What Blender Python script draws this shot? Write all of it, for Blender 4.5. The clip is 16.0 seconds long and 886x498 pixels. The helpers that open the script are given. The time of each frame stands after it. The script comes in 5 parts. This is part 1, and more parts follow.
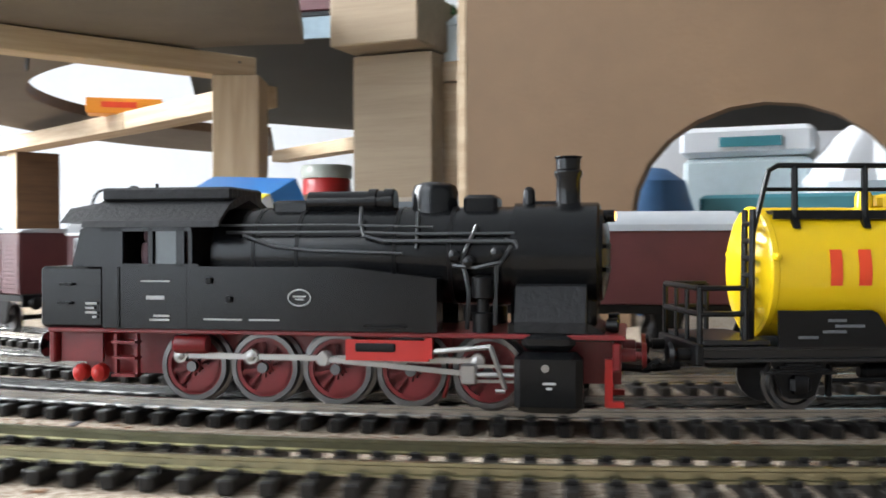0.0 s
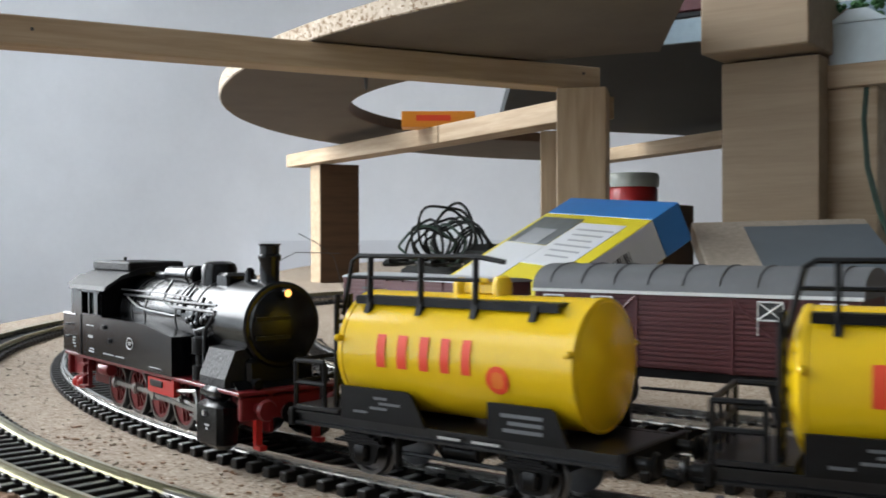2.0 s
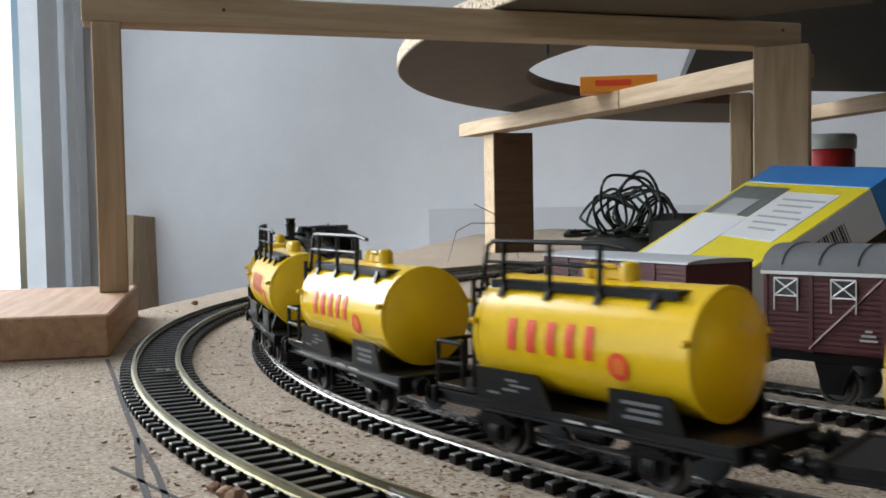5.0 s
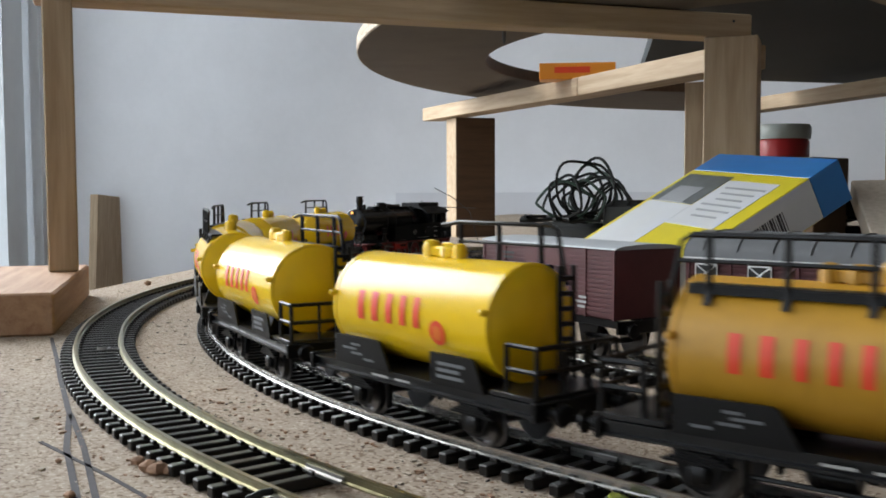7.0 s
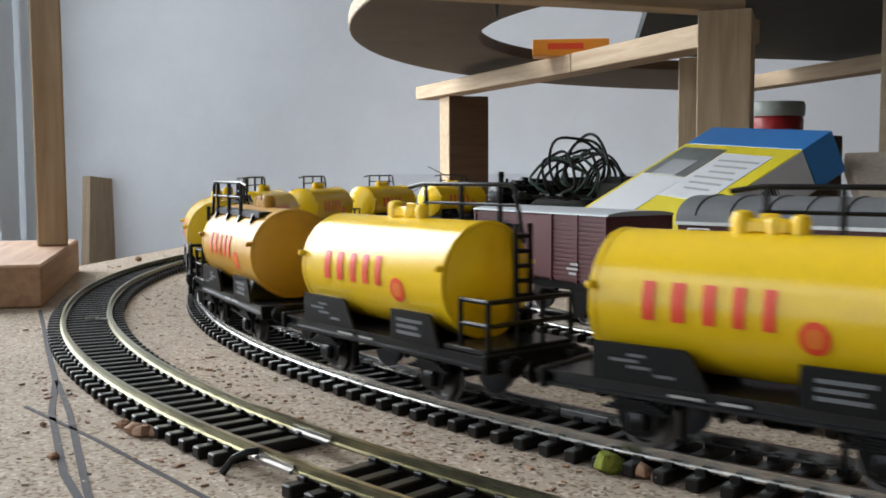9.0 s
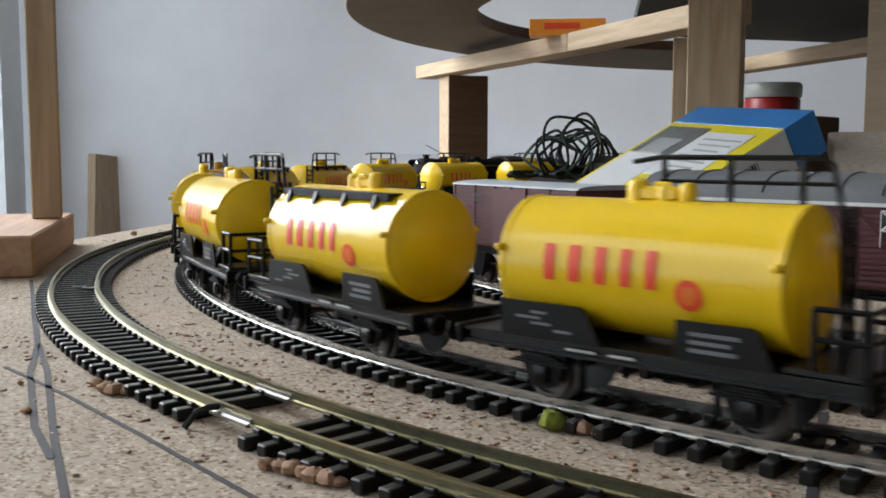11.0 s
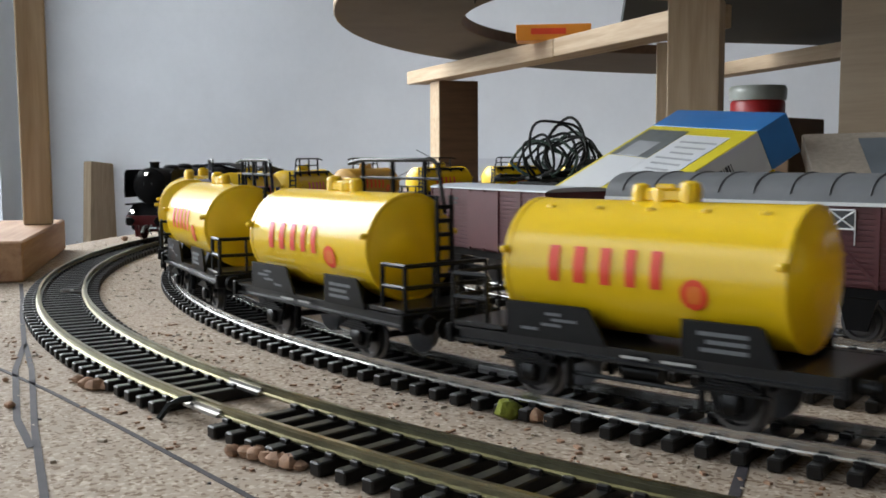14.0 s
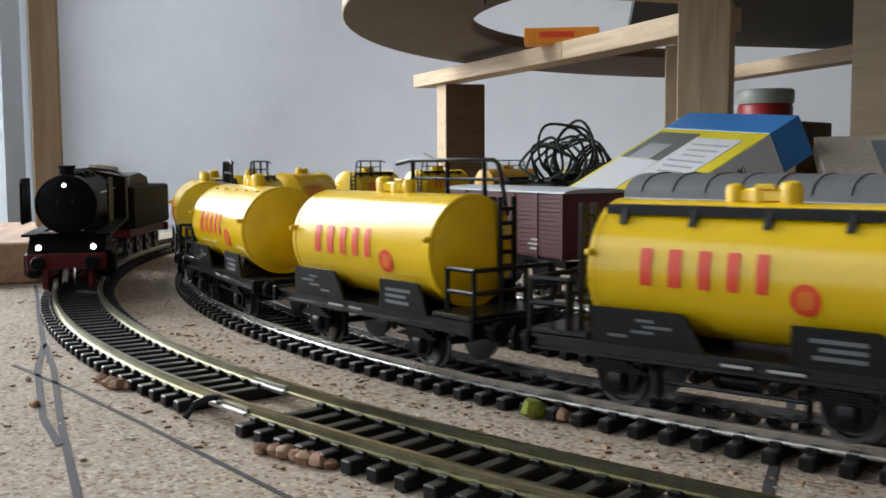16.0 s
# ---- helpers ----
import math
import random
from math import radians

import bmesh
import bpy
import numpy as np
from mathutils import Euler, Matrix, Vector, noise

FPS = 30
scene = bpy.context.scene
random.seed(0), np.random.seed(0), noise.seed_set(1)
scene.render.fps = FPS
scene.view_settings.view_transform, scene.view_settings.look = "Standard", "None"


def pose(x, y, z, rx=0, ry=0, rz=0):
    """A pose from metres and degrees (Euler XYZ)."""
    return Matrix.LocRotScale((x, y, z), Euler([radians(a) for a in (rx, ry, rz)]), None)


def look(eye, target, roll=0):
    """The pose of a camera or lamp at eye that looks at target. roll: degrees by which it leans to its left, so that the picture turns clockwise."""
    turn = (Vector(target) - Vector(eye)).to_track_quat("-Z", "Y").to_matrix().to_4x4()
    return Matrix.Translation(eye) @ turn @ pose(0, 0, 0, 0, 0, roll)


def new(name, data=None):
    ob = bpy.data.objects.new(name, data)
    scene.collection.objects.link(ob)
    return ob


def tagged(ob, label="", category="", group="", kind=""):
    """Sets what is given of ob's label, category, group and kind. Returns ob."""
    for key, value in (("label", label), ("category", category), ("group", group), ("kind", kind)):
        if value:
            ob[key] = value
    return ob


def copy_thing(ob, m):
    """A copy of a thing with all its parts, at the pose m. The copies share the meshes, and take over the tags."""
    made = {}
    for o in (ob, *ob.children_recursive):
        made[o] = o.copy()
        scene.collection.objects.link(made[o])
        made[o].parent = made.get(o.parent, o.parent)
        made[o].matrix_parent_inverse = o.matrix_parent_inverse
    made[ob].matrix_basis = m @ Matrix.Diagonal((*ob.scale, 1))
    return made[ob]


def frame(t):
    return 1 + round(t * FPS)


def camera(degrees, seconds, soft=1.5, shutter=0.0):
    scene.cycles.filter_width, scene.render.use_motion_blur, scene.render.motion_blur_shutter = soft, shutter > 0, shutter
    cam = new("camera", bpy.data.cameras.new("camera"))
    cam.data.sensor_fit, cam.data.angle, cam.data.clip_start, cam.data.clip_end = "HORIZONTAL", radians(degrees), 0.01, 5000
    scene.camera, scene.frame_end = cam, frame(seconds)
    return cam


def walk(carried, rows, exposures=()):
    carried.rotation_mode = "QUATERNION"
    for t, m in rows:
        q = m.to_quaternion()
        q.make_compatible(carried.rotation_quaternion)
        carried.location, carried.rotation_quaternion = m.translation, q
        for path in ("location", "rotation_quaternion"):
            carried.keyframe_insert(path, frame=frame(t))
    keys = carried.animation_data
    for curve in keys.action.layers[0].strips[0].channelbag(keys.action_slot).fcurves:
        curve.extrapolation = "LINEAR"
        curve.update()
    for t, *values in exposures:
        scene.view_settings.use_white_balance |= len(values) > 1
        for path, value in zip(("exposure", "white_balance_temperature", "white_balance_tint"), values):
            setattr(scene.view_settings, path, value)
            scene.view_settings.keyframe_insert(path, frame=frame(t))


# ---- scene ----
# A model railway in 1:87 on a chipboard table under a raised wooden deck. z = 0 is the table top.
cam = camera(48.0, 16.0, soft=1.7, shutter=0.4)

PATH = [
    (0, pose(0.1273, 0.0040, 0.0410, 89.576, 0.127, 23.054)),
    (0.5, pose(0.0916, -0.0033, 0.0414, 89.367, 0.495, 26.848)),
    (1, pose(0.0676, -0.0033, 0.0459, 89.450, 0.111, 29.351)),
    (1.5, pose(0.0437, -0.0064, 0.0574, 89.484, -0.136, 32.758)),
    (2, pose(0.0278, 0.0047, 0.0611, 89.322, 0.185, 36.310)),
    (2.5, pose(0.0149, 0.0006, 0.0676, 89.113, 0.751, 39.405)),
    (3, pose(0.0000, 0.0000, 0.0698, 89.004, 1.463, 43.000)),
    (3.5, pose(0.0026, 0.0057, 0.0669, 88.791, 1.300, 45.655)),
    (6, pose(0.0094, 0.0091, 0.0657, 86.685, 0.440, 44.871)),
    (6.5, pose(0.0187, 0.0105, 0.0700, 86.703, 0.305, 44.083)),
    (7, pose(0.0188, 0.0115, 0.0658, 86.506, 0.205, 44.018)),
    (7.5, pose(0.0222, 0.0129, 0.0645, 86.248, 0.230, 43.201)),
    (8, pose(0.0199, 0.0129, 0.0626, 86.032, 0.222, 43.020)),
    (8.5, pose(0.0178, 0.0136, 0.0612, 85.842, 0.415, 43.433)),
    (11, pose(0.0324, 0.0155, 0.0578, 84.441, -0.111, 44.125)),
    (11.5, pose(0.0424, 0.0158, 0.0589, 84.271, 0.214, 43.961)),
    (12, pose(0.0483, 0.0140, 0.0593, 84.223, 0.521, 43.947)),
    (12.5, pose(0.0486, 0.0136, 0.0588, 84.566, 0.668, 43.901)),
    (13, pose(0.0470, 0.0133, 0.0583, 84.621, 0.585, 43.889)),
    (13.5, pose(0.0472, 0.0130, 0.0580, 84.685, 0.390, 43.957)),
    (14, pose(0.0468, 0.0128, 0.0576, 84.711, 0.341, 43.963)),
    (14.5, pose(0.0458, 0.0124, 0.0575, 84.752, 0.394, 43.995)),
    (15, pose(0.0467, 0.0128, 0.0573, 84.832, 0.425, 44.029)),
    (15.5, pose(0.0464, 0.0115, 0.0574, 84.866, 0.283, 44.027)),
    (16, pose(0.0432, 0.0091, 0.0566, 84.941, 0.280, 44.128)),
]

EXPOSURES = [(0, 1.1), (0.5, 0.85), (1, 0.55), (1.5, 0.2), (2, 0.03), (3, -0.08), (3.5, -0.25), (6, -0.22), (8.5, -0.15), (11, -0.2), (16, -0.18)]
walk(cam, PATH, EXPOSURES)

# ---------------------------------------------------------------- plan
CX, CY = -0.0953, 0.7046                       # centre of the four concentric tracks
R_OUT, R_TRAIN, R_IN, R_SIDE = 0.5678, 0.5134, 0.459, 0.4046
RAIL = 0.0055                                  # rail top above the table


def ring(radius, deg, z=0.0):
    return Vector((CX + radius * math.cos(radians(deg)), CY + radius * math.sin(radians(deg)), z))


# ---------------------------------------------------------------- world and lights
world = bpy.data.worlds.new("sky")
scene.world = world
world.use_nodes = True
wn = world.node_tree.nodes
sky = wn.new("ShaderNodeTexSky")
sky.sky_type, sky.sun_disc = "NISHITA", False
sky.sun_elevation, sky.sun_rotation = radians(35), radians(200)
wn["Background"].inputs[1].default_value = 0.12
world.node_tree.links.new(sky.outputs[0], wn["Background"].inputs[0])


def area(name, place, target, sx, sy, watts, colour):
    lamp = bpy.data.lights.new(name, "AREA")
    lamp.shape, lamp.size, lamp.size_y, lamp.energy, lamp.color = "RECTANGLE", sx, sy, watts, colour
    ob = new(name, lamp)
    ob.matrix_world = look(place, target)
    return ob


area("window_light", (-1.82, 0.0, 0.85), (-0.25, 0.28, 0.0), 1.4, 1.3, 74, (0.93, 0.968, 1.0))
# Front fill with a tank highlight, added in an opening out of view.
area("front_fill", (-0.70, -1.21, 1.22), (-0.15, 0.3, 0.0), 1.4, 0.6, 4.5, (0.93, 0.965, 1.0))

# ---------------------------------------------------------------- materials
MATS = {}


def material(name, colour, rough=0.6, metal=0.0, vary=0.15, scale=60.0, bump=0.0, bump_scale=200.0, spec=0.5, colour2=None, emit=0.0, stretch=(1, 1, 1), coat=0.0):
    m = bpy.data.materials.new(name)
    m.use_nodes = True
    n, l = m.node_tree.nodes, m.node_tree.links
    b = n["Principled BSDF"]
    tc = n.new("ShaderNodeTexCoord")
    mp = n.new("ShaderNodeMapping")
    mp.inputs["Scale"].default_value = stretch
    l.new(tc.outputs["Object"], mp.inputs["Vector"])
    no = n.new("ShaderNodeTexNoise")
    no.inputs["Scale"].default_value, no.inputs["Detail"].default_value = scale, 6
    l.new(mp.outputs[0], no.inputs["Vector"])
    no2 = n.new("ShaderNodeTexNoise")
    no2.inputs["Scale"].default_value, no2.inputs["Detail"].default_value = scale * 7, 3
    l.new(mp.outputs[0], no2.inputs["Vector"])
    add = n.new("ShaderNodeMath")
    add.operation = "MULTIPLY_ADD"
    l.new(no2.outputs[0], add.inputs[0])
    add.inputs[1].default_value = 0.4
    l.new(no.outputs[0], add.inputs[2])
    rp = n.new("ShaderNodeValToRGB")
    rp.color_ramp.elements[0].position, rp.color_ramp.elements[1].position = 0.45, 0.95
    lo = tuple(c * (1 - vary) for c in colour)
    hi = colour2 if colour2 else tuple(min(1, c * (1 + vary)) for c in colour)
    rp.color_ramp.elements[0].color, rp.color_ramp.elements[1].color = (*lo, 1), (*hi, 1)
    l.new(add.outputs[0], rp.inputs[0])
    l.new(rp.outputs[0], b.inputs["Base Color"])
    b.inputs["Roughness"].default_value, b.inputs["Metallic"].default_value = rough, metal
    b.inputs["Specular IOR Level"].default_value = spec
    b.inputs["Coat Weight"].default_value = coat
    if bump:
        bp = n.new("ShaderNodeBump")
        bn = n.new("ShaderNodeTexNoise")
        bn.inputs["Scale"].default_value, bn.inputs["Detail"].default_value = bump_scale, 4
        l.new(mp.outputs[0], bn.inputs["Vector"])
        l.new(bn.outputs[0], bp.inputs["Height"])
        bp.inputs["Strength"].default_value, bp.inputs["Distance"].default_value = bump, 0.001
        l.new(bp.outputs[0], b.inputs["Normal"])
    if emit:
        b.inputs["Emission Color"].default_value = (*colour, 1)
        b.inputs["Emission Strength"].default_value = emit
    MATS[name] = m
    return m


def wood(name, light, dark, rough=0.65, scale=1.0):
    """Planed softwood: long grain bands along local x, fine fibres and a few darker flecks."""
    m = bpy.data.materials.new(name)
    m.use_nodes = True
    n, l = m.node_tree.nodes, m.node_tree.links
    b = n["Principled BSDF"]
    tc = n.new("ShaderNodeTexCoord")
    info = n.new("ShaderNodeObjectInfo")
    off = n.new("ShaderNodeVectorMath")
    off.operation = "ADD"
    mp = n.new("ShaderNodeMapping")
    mp.inputs["Scale"].default_value = (6 * scale, 90 * scale, 90 * scale)
    l.new(tc.outputs["Object"], off.inputs[0])
    l.new(info.outputs["Random"], off.inputs[1])
    l.new(off.outputs[0], mp.inputs["Vector"])
    band = n.new("ShaderNodeTexNoise")
    band.inputs["Scale"].default_value, band.inputs["Detail"].default_value, band.inputs["Distortion"].default_value = 1.6, 5, 0.6
    l.new(mp.outputs[0], band.inputs["Vector"])
    fine = n.new("ShaderNodeTexNoise")
    fine.inputs["Scale"].default_value, fine.inputs["Detail"].default_value = 9, 3
    l.new(mp.outputs[0], fine.inputs["Vector"])
    mix = n.new("ShaderNodeMath")
    mix.operation = "MULTIPLY_ADD"
    l.new(fine.outputs[0], mix.inputs[0])
    mix.inputs[1].default_value = 0.35
    l.new(band.outputs[0], mix.inputs[2])
    rp = n.new("ShaderNodeValToRGB")
    rp.color_ramp.elements[0].position, rp.color_ramp.elements[1].position = 0.42, 0.85
    rp.color_ramp.elements[0].color, rp.color_ramp.elements[1].color = (*dark, 1), (*light, 1)
    l.new(mix.outputs[0], rp.inputs[0])
    l.new(rp.outputs[0], b.inputs["Base Color"])
    b.inputs["Roughness"].default_value = rough
    bp = n.new("ShaderNodeBump")
    bp.inputs["Strength"].default_value, bp.inputs["Distance"].default_value = 0.25, 0.0006
    l.new(mix.outputs[0], bp.inputs["Height"])
    l.new(bp.outputs[0], b.inputs["Normal"])
    MATS[name] = m
    return m


def chipboard(name, base, dark, pale, chip=230.0):
    """Raw chipboard: pale flakes, dark flakes and pits."""
    m = bpy.data.materials.new(name)
    m.use_nodes = True
    n, l = m.node_tree.nodes, m.node_tree.links
    b = n["Principled BSDF"]
    tc = n.new("ShaderNodeTexCoord")
    warp = n.new("ShaderNodeTexNoise")
    warp.inputs["Scale"].default_value, warp.inputs["Detail"].default_value = 90, 2
    l.new(tc.outputs["Object"], warp.inputs["Vector"])
    mixv = n.new("ShaderNodeVectorMath")
    mixv.operation = "MULTIPLY_ADD"
    l.new(warp.outputs["Color"], mixv.inputs[0])
    mixv.inputs[1].default_value = (0.004, 0.004, 0.004)
    l.new(tc.outputs["Object"], mixv.inputs[2])
    vor = n.new("ShaderNodeTexVoronoi")
    vor.inputs["Scale"].default_value, vor.inputs["Randomness"].default_value = chip, 1.0
    l.new(mixv.outputs[0], vor.inputs["Vector"])
    rp = n.new("ShaderNodeValToRGB")
    e = rp.color_ramp.elements
    e[0].position, e[0].color = 0.0, (*dark, 1)
    e[1].position, e[1].color = 1.0, (*pale, 1)
    for pos, col in ((0.16, dark), (0.24, base), (0.75, base)):
        q = e.new(pos)
        q.color = (*col, 1)
    sep = n.new("ShaderNodeSeparateColor")
    l.new(vor.outputs["Color"], sep.inputs[0])
    l.new(sep.outputs[0], rp.inputs[0])
    big = n.new("ShaderNodeTexNoise")
    big.inputs["Scale"].default_value, big.inputs["Detail"].default_value = 9, 4
    l.new(tc.outputs["Object"], big.inputs["Vector"])
    hsv = n.new("ShaderNodeHueSaturation")
    mr = n.new("ShaderNodeMapRange")
    mr.inputs[3].default_value, mr.inputs[4].default_value = 0.75, 1.2
    l.new(big.outputs[0], mr.inputs[0])
    l.new(mr.outputs[0], hsv.inputs["Value"])
    l.new(rp.outputs[0], hsv.inputs["Color"])
    l.new(hsv.outputs[0], b.inputs["Base Color"])
    b.inputs["Roughness"].default_value = 0.85
    b.inputs["Specular IOR Level"].default_value = 0.25
    bp = n.new("ShaderNodeBump")
    bp.inputs["Strength"].default_value, bp.inputs["Distance"].default_value = 0.6, 0.0008
    l.new(sep.outputs[0], bp.inputs["Height"])
    l.new(bp.outputs[0], b.inputs["Normal"])
    MATS[name] = m
    return m


chipboard("chipboard", (0.37, 0.30, 0.232), (0.20, 0.142, 0.098), (0.54, 0.455, 0.365), 1150)
chipboard("chipboard_edge", (0.52, 0.43, 0.33), (0.24, 0.16, 0.10), (0.68, 0.60, 0.50), 520)
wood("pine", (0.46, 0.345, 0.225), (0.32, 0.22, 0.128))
wood("pine_tan", (0.30, 0.22, 0.14), (0.24, 0.17, 0.105))
# Carries the shade of the far post's side; also used on the opening edge.
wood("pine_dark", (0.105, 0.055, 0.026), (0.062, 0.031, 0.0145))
wood("pine_block", (0.46, 0.28, 0.16), (0.30, 0.15, 0.08))
material("fibreboard", (0.135, 0.077, 0.037), 0.75, vary=0.12, scale=12, bump=0.15, bump_scale=400)
# Far darker than raw chipboard: the underside's shade is put into this colour.
material("plate_under_shaded", (0.115, 0.092, 0.07), 0.8, vary=0.12, scale=25, bump=0.1, bump_scale=500)
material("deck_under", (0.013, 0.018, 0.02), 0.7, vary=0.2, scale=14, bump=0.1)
material("deck_edge", (0.20, 0.27, 0.32), 0.6, vary=0.2, scale=30)
material("plaster", (0.84, 0.845, 0.86), 0.9, vary=0.03, scale=8, bump=0.15, bump_scale=160)
# Mid grey, to keep bounce from the unseen walls and ceiling low.
material("room_paint", (0.40, 0.41, 0.42), 0.9, vary=0.05, scale=3)
material("white_lacquer", (0.80, 0.82, 0.83), 0.35, vary=0.03, scale=20)
material("rail_brass", (0.31, 0.29, 0.19), 0.30, 1.0, vary=0.25, scale=120)
material("rail_steel", (0.48, 0.47, 0.45), 0.24, 1.0, vary=0.25, scale=120)
material("sleeper_plastic", (0.009, 0.008, 0.0075), 0.42, spec=0.3, vary=0.3, scale=300, bump=0.15)
material("tank_yellow", (0.82, 0.535, 0.010), 0.21, vary=0.04, scale=40, spec=0.5)
material("tank_ochre", (0.52, 0.27, 0.02), 0.42, vary=0.10, scale=60)
material("print_red", (0.78, 0.065, 0.018), 0.4, vary=0.05)
material("print_grey", (0.12, 0.128, 0.135), 0.5, vary=0.1)
material("tyre_steel", (0.17, 0.165, 0.165), 0.32, 1.0, vary=0.3)
material("print_white", (0.40, 0.40, 0.39), 0.5, vary=0.05)
material("black_plastic", (0.005, 0.005, 0.0055), 0.34, spec=0.22, vary=0.3, scale=200)
material("black_satin", (0.005, 0.0053, 0.006), 0.24, vary=0.3, scale=120, spec=0.3)
material("frame_grey", (0.007, 0.0075, 0.0085), 0.30, spec=0.5, vary=0.3, scale=150)
material("wheel_steel", (0.15, 0.15, 0.155), 0.33, 1.0, vary=0.2)
material("loco_red", (0.16, 0.010, 0.012), 0.35, vary=0.15, scale=200)
material("loco_red_dark", (0.09, 0.008, 0.010), 0.5, vary=0.2, scale=200, spec=0.25)
material("signal_red", (0.45, 0.022, 0.018), 0.3, vary=0.08)
material("rod_steel", (0.40, 0.39, 0.375), 0.3, 0.9, vary=0.15)
material("lamp_warm", (1.0, 0.42, 0.10), 0.4, emit=2.5)
material("lamp_white", (1.0, 0.97, 0.9), 0.4, emit=14.0)
material("wagon_brown", (0.085, 0.018, 0.021), 0.5, vary=0.15, scale=120)
material("wagon_roof", (0.105, 0.11, 0.115), 0.5, vary=0.12, scale=60)
material("wagon_roof_pale", (0.36, 0.38, 0.40), 0.55, vary=0.08, scale=60)
material("window_white", (0.70, 0.71, 0.70), 0.5, vary=0.05)
material("glass_dark", (0.05, 0.06, 0.06), 0.15, vary=0.1)
material("card_blue", (0.03, 0.16, 0.42), 0.35, vary=0.08, scale=20)
material("card_yellow", (0.60, 0.50, 0.025), 0.35, vary=0.05, scale=20)
material("card_white", (0.54, 0.55, 0.56), 0.4, vary=0.04, scale=20)
material("card_photo", (0.10, 0.11, 0.11), 0.35, vary=0.5, scale=18)
material("paper_grey", (0.16, 0.185, 0.21), 0.6, vary=0.08, scale=14)
material("cable_black", (0.008, 0.009, 0.008), 0.55, vary=0.2, spec=0.25)
material("cable_green", (0.012, 0.035, 0.022), 0.4, vary=0.2)
material("jar_red", (0.35, 0.02, 0.02), 0.35, vary=0.1)
material("jar_pale", (0.36, 0.38, 0.34), 0.3, vary=0.1)
material("orange_card", (0.80, 0.28, 0.02), 0.4, vary=0.06, scale=30)
material("moss", (0.17, 0.19, 0.02), 0.95, vary=0.5, scale=500, bump=0.8, bump_scale=900)
material("crumb", (0.31, 0.185, 0.115), 0.9, vary=0.4, scale=400, bump=0.6)
material("marker", (0.035, 0.03, 0.035), 0.8, vary=0.3, scale=300)
material("acrylic", (0.72, 0.73, 0.76), 0.35, vary=0.02, scale=10)
material("sky_glow", (0.86, 0.93, 1.0), 0.9, vary=0.06, scale=2, emit=1.6)
material("driver", (0.10, 0.05, 0.06), 0.6)
material("package_blue", (0.05, 0.14, 0.30), 0.5, vary=0.15, scale=15)

material("print_orange", (0.80, 0.20, 0.03), 0.4, vary=0.05)
material("pipe_grey", (0.035, 0.037, 0.039), 0.35, vary=0.2, scale=150)
material("black_rough", (0.009, 0.009, 0.010), 0.55, spec=0.3, vary=0.3, scale=300, bump=0.3, bump_scale=900)
material("black_matte", (0.006, 0.006, 0.007), 0.6, vary=0.3, scale=200, spec=0.08)
material("coal", (0.012, 0.012, 0.012), 0.6, vary=0.3, scale=400, bump=1.0, bump_scale=500)
material("roof_dark", (0.09, 0.09, 0.095), 0.6, vary=0.1)
material("card_grey", (0.28, 0.29, 0.30), 0.5, vary=0.1, scale=40)
material("teal", (0.05, 0.22, 0.26), 0.45, vary=0.1, scale=15)
material("paper_pale", (0.55, 0.63, 0.66), 0.5, vary=0.1, scale=30)
material("leaf_green", (0.03, 0.10, 0.03), 0.8, vary=0.4, scale=300)
material("chip_pale", (0.46, 0.39, 0.31), 0.8, vary=0.15, scale=300)


